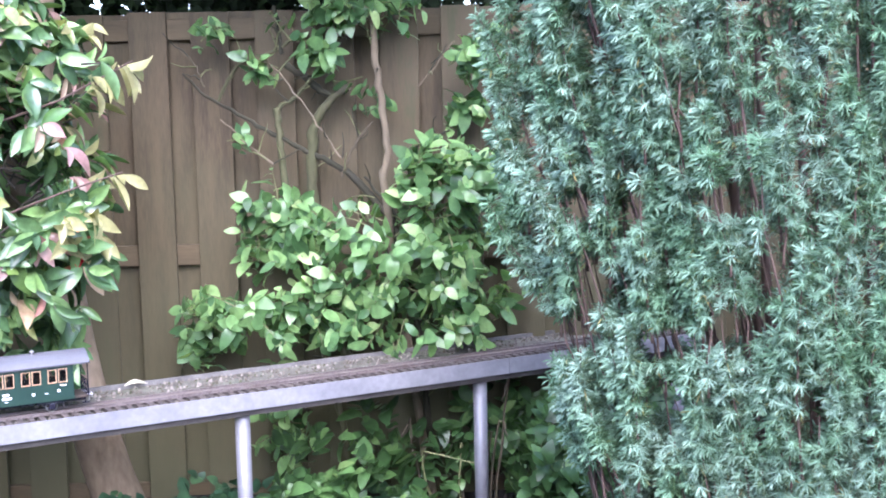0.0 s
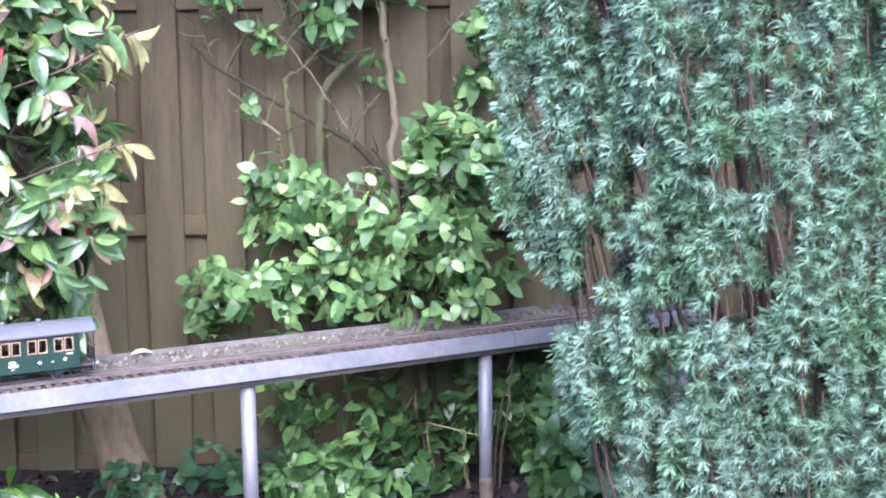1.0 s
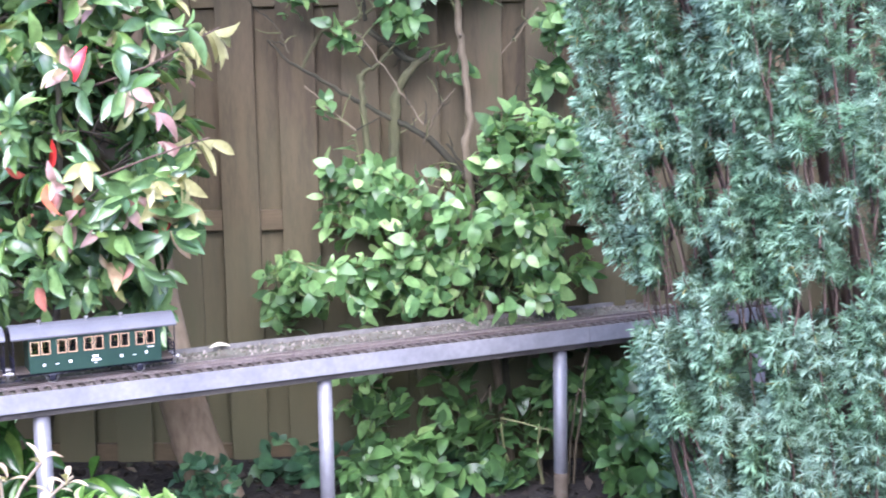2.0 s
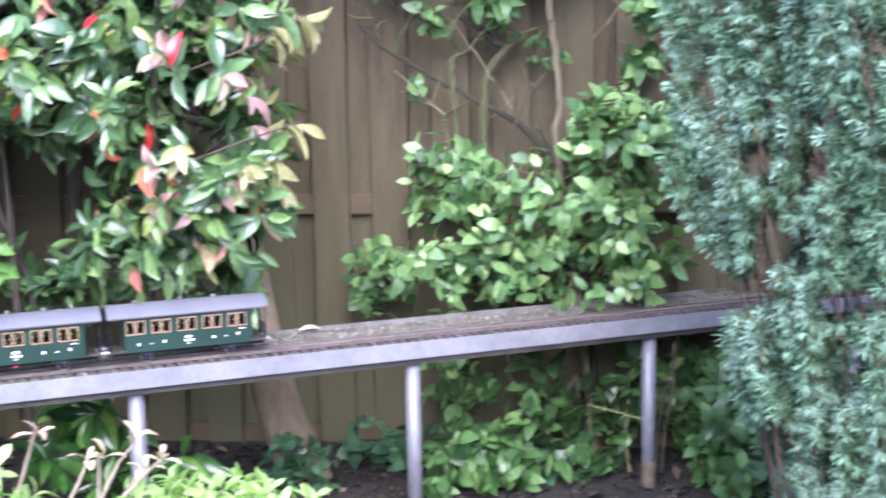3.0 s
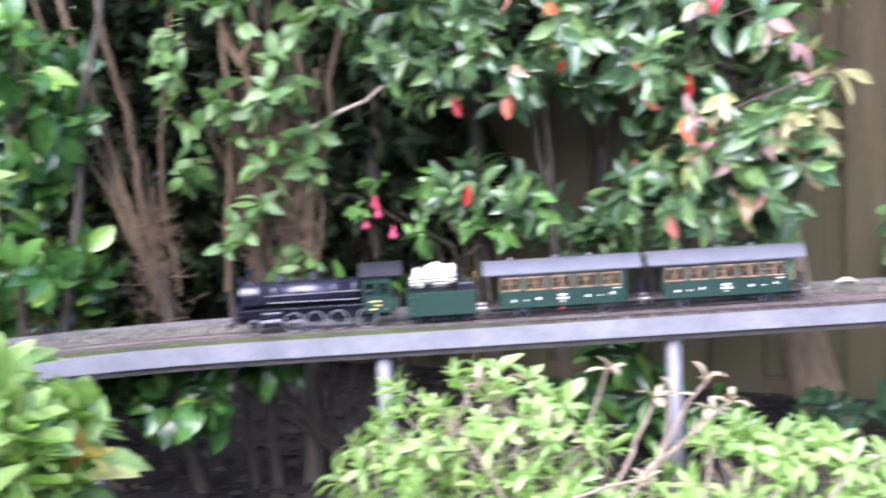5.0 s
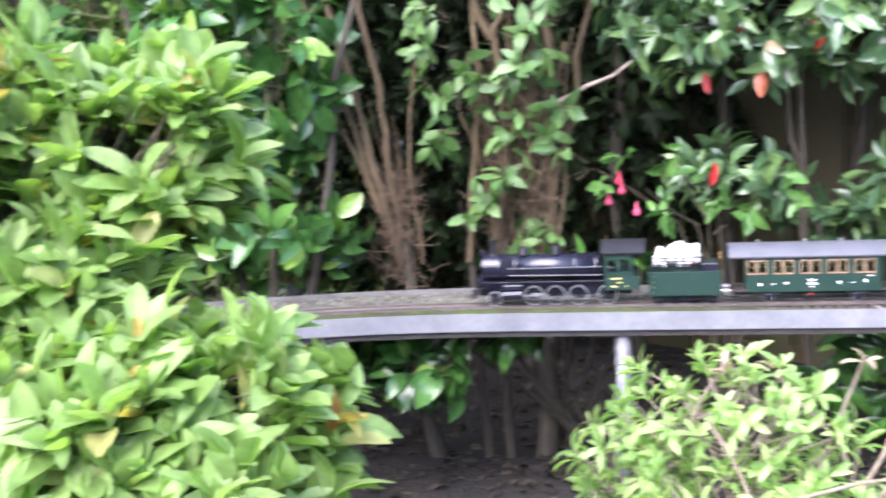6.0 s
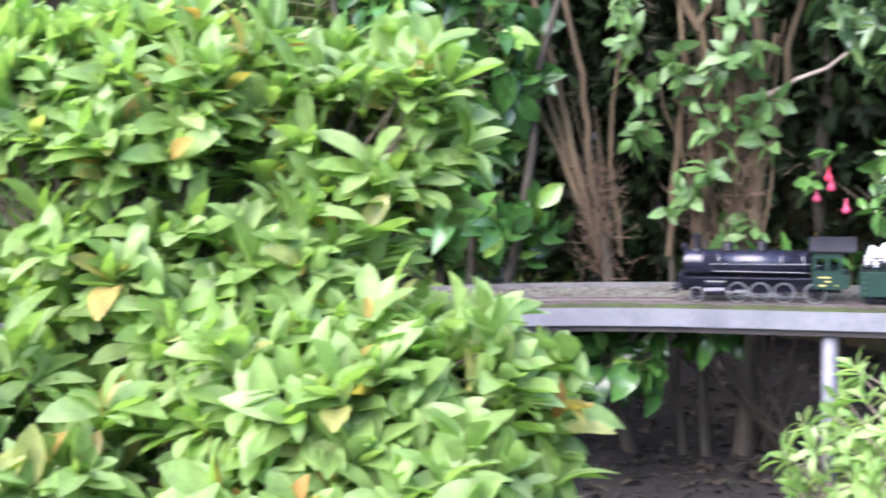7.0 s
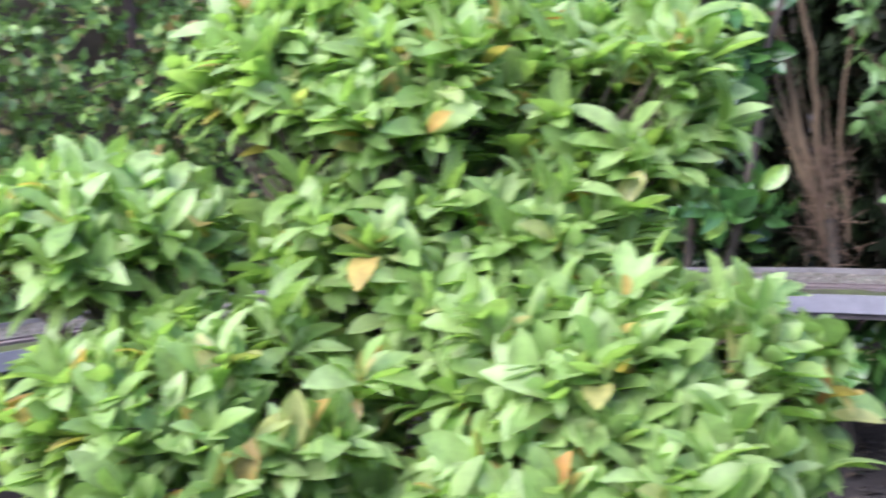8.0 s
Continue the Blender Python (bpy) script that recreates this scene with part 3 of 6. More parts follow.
def build_yew():
    """Upright plumes, each a stack of side shoots that end in needle rosettes, with gaps that show the stems."""
    rng = np.random.default_rng(11)
    yew = thing("yew_tree", (1.05, 3.1, 0.0), label="dense blue-green yew with upright needle-clad branches", category="tree")
    for k in range(15):
        a = 2 * math.pi * (k + 0.3) / 15
        rb, rt = 0.10 + 0.10 * (k % 3), 0.45 + 0.3 * ((k * 7) % 5) / 5
        line = bent(rng, (rb * math.cos(a), 0.5 * rb * math.sin(a), 0), (rt * math.cos(a), 0.5 * rt * math.sin(a), 1.9 + 0.4 * rng.random()), 10, 0.025)
        tube_part("stem", [(line, np.linspace(0.017, 0.007, 10), 8)], BARK_RED, yew)
    plumes = []
    for layer, lo, hi, tries, dx, dz in (("skin", 0.88, 1.02, 9000, 0.066, 0.145), ("core", 0.55, 0.84, 2600, 0.085, 0.18)):
        got = []
        for _ in range(tries):
            a = rng.uniform(0, 2 * math.pi)
            z0 = rng.uniform(-0.1, 1.9)
            seen = math.cos(a) < 0.2 and math.sin(a) < 0.35
            wide = 1.0 if seen else 1.7
            arc = 0.72 * a
            if any(abs(arc - b) < 0.4 and ((arc - b) / (dx * wide)) ** 2 + ((z0 - c) / (dz * wide)) ** 2 < 1 for b, c in got):
                continue
            got.append((arc, z0))
            h = rng.uniform(0.20, 0.42)
            q = rng.uniform(lo, hi) * yew_reach(z0 + 0.6 * h) * (1 + 0.05 * math.sin(7 * a + 4 * z0))
            plumes.append((a, z0, h, q, seen))
    P, A, twigs = [], [], []
    for a, z0, h, q, seen in plumes:
        out = np.array([math.cos(a), 0.9 * math.sin(a), 0.0])
        base = np.array([q * math.cos(a), 0.52 * q * math.sin(a), z0])
        line = bent(rng, base - 0.03 * out, base + np.array([0.05 * out[0] + rng.normal(0, 0.025), 0.05 * out[1], h]), 7, 0.012)
        root = base * np.array([0.86, 0.86, 1]) - np.array([0, 0, 0.16 + 0.1 * rng.random()])
        root[2] = max(root[2], 0.0)
        if rng.random() < 0.5 or 0.62 < z0 < 1.0:
            root = line[0] - np.array([0, 0, 0.02])
        twigs.append((np.vstack([root, 0.5 * (root + line[0]) - [0, 0, 0.02], line]), np.linspace(0.0038, 0.0014, 9), 5))
        m = max(6, int(h / 0.024))
        fat = rng.uniform(0.026, 0.048)
        for i in range(m):
            f = (i + 0.5) / m
            mid = np.array([np.interp(f, np.linspace(0, 1, 7), line[:, c]) for c in range(3)])
            w = fat * (0.45 + 0.55 * math.sin(math.pi * min(1.0, 0.2 + 0.75 * f))) * (1.0 if f < 0.8 else 0.55)
            for k in range(4 if seen else 2):
                az = 2.4 * (4 * i + k) + rng.uniform(-0.4, 0.4)
                side = np.array([math.cos(az), math.sin(az), 0.0])
                if side @ out < -0.35 and rng.random() < 0.7:
                    continue
                d = side * 0.58 + out * 0.58 + np.array([0, 0, 0.42 + 1.6 * f ** 5]) + rng.normal(0, 0.14, 3)
                d /= np.linalg.norm(d)
                p = mid + side * w * rng.uniform(0.55, 1.15) + np.array([0, 0, 0.3 * w])
                x, y, z = p[0] + 1.05, p[1] + 3.1, p[2]
                x, z = x - 0.14 * (y - 2.8), z + 0.13 * (y - 2.8)
                if p[2] < 0.03 or any(((x - u) / ru) ** 2 + ((z - v) / rv) ** 2 < rng.uniform(0.75, 1.15) for u, v, ru, rv in YEW_OPEN):
                    continue
                P.append(p)
                A.append(d)
    P, A = np.array(P), np.array(A)
    tagged(tube_part("limbwork", twigs, BARK_RED, yew), kind="stuff")
    n, m = len(P), 28
    U = unit(np.cross(A, unit(rng.normal(size=(n, 3)))))
    V = np.cross(A, U)
    f = rng.uniform(0, 1, (n, m)) ** 0.8
    az = 2.4 * np.arange(m)[None] + rng.uniform(0, 6.28, (n, 1))
    an = np.radians(98 - 64 * f + rng.normal(0, 9, (n, m)))
    rad = np.cos(az)[..., None] * U[:, None] + np.sin(az)[..., None] * V[:, None]
    D = unit(A[:, None] * np.cos(an)[..., None] + rad * np.sin(an)[..., None] + np.array([0, 0, -0.26])).reshape(-1, 3)
    N = unit(A[:, None] * np.sin(an)[..., None] - rad * np.cos(an)[..., None] + np.array([0, 0, 0.3])).reshape(-1, 3)
    B = (P[:, None] - A[:, None] * (0.030 * (1 - f))[..., None]).reshape(-1, 3)
    size = rng.uniform(0.8, 1.2, (n, 1))
    L = (0.0270 * size * rng.uniform(0.8, 1.15, (n, m))).ravel()
    S = unit(np.cross(D, N))
    blade = np.array([(-0.45, 0.0, 0.0), (0.45, 0.0, 0.0), (0.5, 0.74, 0.0), (-0.05, 1.0, -0.16)])
    Vv = B[:, None] + blade[None, :, 0, None] * (S * 0.0025)[:, None] + blade[None, :, 1, None] * (D * L[:, None])[:, None] + blade[None, :, 2, None] * (N * L[:, None])[:, None]
    young = (f > 0.5).ravel()
    for sel, nm, mat, lab in ((young, "young_needles", YEW_LEAF, "blue-green young yew needles"), (~young, "old_needles", YEW_OLD, "dark green older yew needles")):
        v = Vv[sel].reshape(-1, 3)
        ob = new(nm, fast_mesh(nm, v, np.arange(len(v)).reshape(-1, 4), mat, smooth=False))
        ob.parent = yew
        tagged(ob, lab, kind="stuff")


YEW_OLD = leaf_mat("old_yew_needles", [(0.0, (0.03976, 0.07069, 0.04188)), (0.6, (0.07511, 0.1178, 0.07652)), (0.95, (0.1149, 0.1571, 0.0886)), (1.0, (0.2297, 0.1806, 0.0725))], rough=0.6, glow=0.2, single=False, vein=0.2, spec=0.12, broad=0.25)
YEW_LEAF = leaf_mat("yew_needles", [(0.0, (0.110, 0.168, 0.122)), (0.5, (0.165, 0.246, 0.188)), (0.9, (0.205, 0.298, 0.238)), (1.0, (0.24, 0.33, 0.26))], rough=0.6, glow=0.2, single=False, vein=0.2, spec=0.12, broad=0.25)
build_yew()

PHOT = [(0.0, (0.04284, 0.08891, 0.04405)), (0.3, (0.06733, 0.1334, 0.05796)), (0.55, (0.1041, 0.1877, 0.07882)), (0.76, (0.1592, 0.2519, 0.09853)), (0.86, (0.3306, 0.3358, 0.1275)), (0.92, (0.5141, 0.2964, 0.2551)), (0.96, (0.5141, 0.1581, 0.1043)), (0.985, (0.5141, 0.03457, 0.04637)), (1.0, (0.5141, 0.02964, 0.04637))]
PHOT_ONE = leaf_mat("photinia_leaf", PHOT, rough=0.27, glow=0.22, spec=0.7)
PHOT_MASS = leaf_mat("photinia_foliage", PHOT[:3] + [(1.0, (0.20, 0.33, 0.11))], rough=0.27, glow=0.25, single=False, spec=0.7)

PHOT_YOUNG = leaf_mat("young_photinia_leaf", [(0.0, (0.06, 0.13, 0.035)), (0.2, (0.13, 0.22, 0.055)), (0.35, (0.26, 0.29, 0.09)), (0.5, (0.34, 0.30, 0.18)), (0.7, (0.37, 0.26, 0.24)), (0.95, (0.33, 0.19, 0.18)), (1.0, (0.30, 0.06, 0.05))], rough=0.34, glow=0.22, spec=0.5)


RED_LEAF = leaf_mat("turned_photinia_leaf", [(0.0, (0.42, 0.02, 0.03)), (0.5, (0.46, 0.035, 0.03)), (0.75, (0.50, 0.12, 0.05)), (1.0, (0.52, 0.28, 0.22))], rough=0.35, glow=0.25)


def build_photinia():
    rng = np.random.default_rng(21)
    bush = thing("photinia_shrub", (-1.5, 3.6, 0), label="large photinia shrub with glossy green and young red leaves", category="shrub")
    o = np.array([-1.5, 3.6, 0])
    for k, (x, y, tx, ty) in enumerate(((-0.15, 0.1, -0.5, 0.0), (0.05, 0.0, 0.3, -0.2), (-0.28, 0.05, -0.22, -0.1))):
        line = bent(rng, (x, y, 0), (tx, ty, 1.8), 9, 0.03)
        tube_part("stem", [(line, np.linspace(0.014, 0.006, 9), 8)], BARK_DARK, bush)
    parts = []
    for c, r, n in (((-0.2, -0.1, 1.48), (0.60, 0.42, 0.40), 310), ((-0.62, -0.12, 1.45), (0.26, 0.28, 0.34), 85), ((0.34, -0.1, 1.12), (0.28, 0.30, 0.42), 165), ((-0.25, 0.02, 1.95), (0.80, 0.36, 0.38), 150), ((0.15, -0.05, 0.82), (0.26, 0.20, 0.14), 40), ((-0.50, 0.0, 0.80), (0.26, 0.14, 0.12), 36), ((-0.20, 0.12, 0.66), (0.25, 0.1, 0.08), 24), ((0.32, 0.02, 0.58), (0.16, 0.08, 0.06), 14), ((0.64, -0.2, 1.45), (0.08, 0.06, 0.08), 6), ((-0.3, 0.42, 2.2), (1.1, 0.3, 0.25), 90), ((0.34, -0.05, 1.55), (0.22, 0.25, 0.17), 60), ((0.36, 0.0, 0.63), (0.13, 0.07, 0.07), 12)):
        p, d = blob(rng, c, r, n, 0.55)
        parts.append((p, unit(d * np.array([1, 1, 0.6]) + np.array([0, -0.35, 0.15]) + rng.normal(0, 0.3, (n, 3)))))
    P, A = np.concatenate([a for a, _ in parts]), np.concatenate([b for _, b in parts])
    P, A = airy(P, A, 5.0, -0.36)
    tw = []
    for p, a in zip(P[::2], A[::2]):
        e = p - a * 0.16 + np.array([0, 0.03, -0.03])
        tw.append((np.array([e, (e + p) / 2 + [0, 0, 0.008], p]), (0.004, 0.003, 0.0018), 4))
    tagged(tube_part("twigwork", tw, BARK_DARK, bush), kind="stuff")
    leaves = shoots(rng, P, A, 7, 0.086, 0.37, 68, 0.09, 0.42, 0.3)
    foliage_at(rng, leaves, OBLONG, PHOT_ONE, PHOT_MASS, bush, o, 300, "glossy green photinia leaves")
    # young coloured growth on the open side
    edge = (P[:, 0] > 0.28) & (P[:, 1] < 0.0) & (P[:, 2] > 0.95) & (rng.random(len(P)) < 0.7)
    lone = np.array([(0.66, -0.2, 1.16), (0.70, -0.2, 1.45), (0.62, -0.2, 1.42)])
    tube_part("branch", [(np.array([(0.3, -0.15, 1.05), (0.5, -0.2, 1.12), (0.66, -0.2, 1.17)]), (0.004, 0.003, 0.002), 5)], BARK_RED, bush)
    tube_part("branch", [(np.array([(0.3, -0.15, 1.3), (0.5, -0.2, 1.36), (0.70, -0.2, 1.46)]), (0.004, 0.003, 0.002), 5)], BARK_RED, bush)
    tp = np.concatenate([P[edge] + A[edge] * 0.04, lone])
    ta = np.concatenate([A[edge], np.array([(0.9, -0.2, 0.0)] * 3)])
    tips = shoots(rng, tp, ta, 4, 0.080, 0.38, 48, 0.05, 0.85)
    foliage(rng, tips, OBLONG, PHOT_YOUNG, PHOT_YOUNG, bush, near=min(160, len(tips[0])), name="young_leaf")
    # old leaves that have turned red and hang among the green ones
    old = rng.permutation(np.flatnonzero((P[:, 1] < -0.05) & (P[:, 2] > 0.85) & (P[:, 2] < 1.75) & (P[:, 0] < 0.30)))[:20]
    turned = shoots(rng, P[old] + np.array([0, -0.05, 0]), np.tile([0.05, -0.35, -0.9], (len(old), 1)), 1, 0.080, 0.38, 20, 0.0, 0.3)
    foliage(rng, turned, OBLONG, RED_LEAF, RED_LEAF, bush, near=len(old), name="red_leaf", label="old leaf turned red")


def foliage_at(rng, leaves, shapes, one, mass, parent, o, near, label, name="leaf"):
    P, D, N, L, W = leaves
    order = np.argsort(np.linalg.norm(P + o - PATH_SIDE, axis=1))
    pick = order[: near * 3 : 3] if len(order) > near * 3 else order[:near]
    rest = np.setdiff1d(np.arange(len(P)), pick)
    sel = lambda idx: [a[idx] for a in (P, D, N, L, W)]
    foliage(rng, sel(pick), shapes, one, mass, parent, near=len(pick), name=name)
    foliage(rng, sel(rest), shapes, one, mass, parent, near=0, label=label)


build_photinia()

CLIMB = [(0.0, (0.050, 0.112, 0.046)), (0.35, (0.096, 0.190, 0.072)), (0.7, (0.155, 0.280, 0.104)), (0.92, (0.235, 0.375, 0.145)), (1.0, (0.33, 0.45, 0.19))]
CLIMB_ONE = leaf_mat("climber_leaf", CLIMB, rough=0.38, glow=0.32)
CLIMB_MASS = leaf_mat("climber_foliage", CLIMB, rough=0.38, glow=0.32, single=False)


GREEN_BARK = rough_mat("algae_bark", [(0.3, (0.030, 0.028, 0.014)), (0.5, (0.058, 0.060, 0.026)), (0.7, (0.085, 0.080, 0.040))], 12.0, (1, 1, 0.4), 0.9, 0.7, 0.003, fine=70)
STEM_PALE = rough_mat("tan_stem", [(0.3, (0.085, 0.066, 0.042)), (0.7, (0.17, 0.14, 0.095))], 18.0, (1, 1, 0.4), 0.9, 0.6, 0.002, fine=80)


def build_climber():
    rng = np.random.default_rng(31)
    o = np.array([-0.1, 4.15, 0])
    cl = thing("climbing_shrub", o, label="rambling broad-leaved climber trained along the fence", category="shrub")
    old = [
        ([(-0.726, 0.04, 1.446), (-0.67, 0.04, 1.385), (-0.585, 0.04, 1.335), (-0.492, 0.04, 1.275), (-0.392, 0.04, 1.222), (-0.329, 0.04, 1.185), (-0.275, 0.04, 1.16), (-0.202, 0.04, 1.118), (-0.05, 0.04, 0.95), (0.03, 0.04, 0.5), (0.05, 0.05, 0.0)], 0.0035, 0.014, MOSSY),
        ([(-0.621, 0.05, 1.345), (-0.587, 0.05, 1.417), (-0.549, 0.05, 1.47), (-0.493, 0.05, 1.496), (-0.429, 0.05, 1.513), (-0.355, 0.05, 1.557), (-0.318, 0.05, 1.565)], 0.006, 0.005, GREEN_BARK),
        ([(-0.394, 0.05, 1.468), (-0.34, 0.05, 1.431), (-0.287, 0.05, 1.384), (-0.242, 0.05, 1.365), (-0.195, 0.05, 1.392)], 0.011, 0.012, MOSSY),
        ([(-0.195, 0.06, 1.395), (-0.242, 0.05, 1.365), (-0.289, 0.05, 1.312), (-0.312, 0.05, 1.258), (-0.32, 0.05, 1.185), (-0.323, 0.05, 1.084), (-0.3, 0.05, 0.8), (-0.2, 0.05, 0.4), (-0.1, 0.05, 0.0)], 0.013, 0.023, GREEN_BARK),
        ([(-0.426, 0.03, 1.328), (-0.423, 0.03, 1.287), (-0.42, 0.03, 1.214), (-0.41, 0.03, 1.122), (-0.39, 0.03, 0.9), (-0.25, 0.05, 0.3), (-0.2, 0.05, 0.0)], 0.0115, 0.012, GREEN_BARK),
        ([(-0.422, 0.03, 1.327), (-0.36, 0.03, 1.367), (-0.285, 0.03, 1.448), (-0.211, 0.03, 1.491)], 0.007, 0.005, GREEN_BARK),
        ([(-0.108, 0.01, 1.70), (-0.102, 0.01, 1.499), (-0.095, 0.01, 1.408), (-0.079, 0.01, 1.281), (-0.069, 0.01, 1.171), (-0.089, 0.01, 1.098), (-0.06, 0.02, 0.8), (0.0, 0.03, 0.4), (0.05, 0.03, 0.0)], 0.011, 0.015, STEM_PALE),
        ([(-0.448, -0.02, 1.486), (-0.36, -0.02, 1.377), (-0.272, -0.02, 1.248), (-0.22, -0.02, 1.165)], 0.0025, 0.003, STEM_PALE),
        ([(-0.604, 0.0, 1.299), (-0.53, 0.0, 1.225), (-0.441, 0.0, 1.15)], 0.0025, 0.0045, STEM_PALE),
        ([(0.033, 0.0, 1.388), (0.089, 0.0, 1.45), (0.154, 0.0, 1.53)], 0.003, 0.003, STEM_PALE),
        ([(-0.116, 0.0, 1.282), (-0.163, 0.01, 1.228), (-0.192, 0.02, 1.182), (-0.221, 0.03, 1.1)], 0.0035, 0.0055, STEM),
        ([(0.131, 0.02, 1.25), (0.038, 0.02, 1.206), (-0.036, 0.02, 1.161)], 0.003, 0.0045, MOSSY),
        ([(-0.428, 0.05, 1.66), (-0.412, 0.05, 1.576), (-0.407, 0.05, 1.504)], 0.006, 0.007, MOSSY),
        ([(-0.738, 0.05, 1.527), (-0.685, 0.05, 1.472), (-0.661, 0.05, 1.4)], 0.002, 0.003, STEM),
        ([(-0.148, 0.02, 1.10), (-0.058, 0.02, 0.987), (-0.004, 0.02, 0.912)], 0.005, 0.005, MOSSY),
    ]
    for pts, r0, r1, bark in old:
        p = np.array(pts)
        u = np.linspace(0, len(p) - 1, 4 * len(p))
        fine = np.stack([np.interp(u, np.arange(len(p)), p[:, c]) for c in range(3)], 1) + rng.normal(0, 0.0022, (len(u), 3))
        tube_part("branch", [(fine, np.linspace(r0, r1, len(u)) * (1 + 0.10 * rng.normal(size=len(u))), 8)], bark, cl)
        for i in rng.integers(1, len(u), 4):
            tip = fine[i] + np.array([rng.normal(0, 0.05), rng.normal(-0.02, 0.02), rng.uniform(-0.02, 0.11)])
            tube_part("spur", [(bent(rng, fine[i], tip, 5, 0.008), np.linspace(0.003, 0.0013, 5), 5)], MOSSY if i % 2 else GREEN_TWIG, cl)
    parts = []
    # the first clump is an unseen crown, added to shade the fence below
    for c, r, n, h in (
            ((-0.1, -0.18, 1.98), (0.6, 0.36, 0.17), 300, 0.2), ((0.0, -0.1, 0.93), (0.42, 0.2, 0.28), 170, 0.1), ((-0.42, -0.08, 0.68), (0.30, 0.15, 0.14), 85, 0.1), ((0.10, -0.08, 0.70), (0.42, 0.18, 0.17), 100, 0.1),
            ((-0.69, -0.02, 0.60), (0.15, 0.07, 0.08), 30, 0.1), ((-0.52, 0.0, 0.85), (0.06, 0.05, 0.14), 14, 0.1), ((0.25, -0.1, 1.12), (0.12, 0.08, 0.10), 22, 0.2),
            ((-0.16, -0.03, 1.64), (0.28, 0.08, 0.05), 24, 0.1), ((-0.40, -0.04, 0.99), (0.17, 0.10, 0.17), 46, 0.1), ((0.16, -0.08, 1.14), (0.24, 0.10, 0.10), 34, 0.1), ((-0.27, -0.04, 1.50), (0.07, 0.05, 0.05), 9, 0.1), ((-0.49, -0.02, 1.48), (0.03, 0.03, 0.03), 3, 0.1), ((-0.61, -0.02, 1.59), (0.05, 0.03, 0.03), 3, 0.1), ((-0.13, 0.06, 1.37), (0.12, 0.03, 0.13), 14, 0.1),
            ((0.01, -0.03, 1.39), (0.04, 0.03, 0.02), 3, 0.1), ((0.22, -0.06, 1.50), (0.10, 0.07, 0.14), 18, 0.1), ((0.17, 0.03, 1.32), (0.06, 0.04, 0.05), 7, 0.1),
            ((-0.54, 0.0, 1.24), (0.05, 0.03, 0.03), 5, 0.1), ((0.20, 0.04, 1.32), (0.07, 0.04, 0.06), 9, 0.1), ((-0.42, 0.0, 0.28), (0.13, 0.07, 0.25), 34, 0.3)):
        p, d = blob(rng, c, r, n, h)
        parts.append((p, unit(d + np.array([0, -0.6, 0.25]) + rng.normal(0, 0.35, (n, 3)))))
    P, A = np.concatenate([a for a, _ in parts]), np.concatenate([b for _, b in parts])
    P[:, 2] = np.maximum(P[:, 2], 0.03)
    P[:, 1] = np.minimum(P[:, 1], 0.12)
    P, A = airy(P, A, 7.0, -0.10)
    tw = []
    for p, a in zip(P, A):
        e = p - a * 0.10 + rng.normal(0, 0.02, 3)
        tw.append((np.array([e, (e + p) / 2 + rng.normal(0, 0.006, 3), p]), (0.0026, 0.002, 0.0012), 4))
    tagged(tube_part("twigwork", tw, GREEN_TWIG, cl), kind="stuff")
    foliage_at(rng, shoots(rng, P, A, 7, 0.055, 0.56, 68, 0.13, 0.40, 0.5), OVATE, CLIMB_ONE, CLIMB_MASS, cl, o, 300, "mid-green oval leaves")


# lower growth of the climber; its darker green also carries the shade there
LOW_CLIMB = [(0.0, (0.0273, 0.0663, 0.02184)), (0.5, (0.0507, 0.1131, 0.0351)), (0.9, (0.0858, 0.1716, 0.0546)), (1.0, (0.156, 0.2496, 0.0858))]
LOW_CLIMB_ONE = leaf_mat("low_climber_leaf", LOW_CLIMB, rough=0.4, glow=0.25)
LOW_CLIMB_MASS = leaf_mat("low_climber_foliage", LOW_CLIMB, rough=0.4, glow=0.25, single=False)


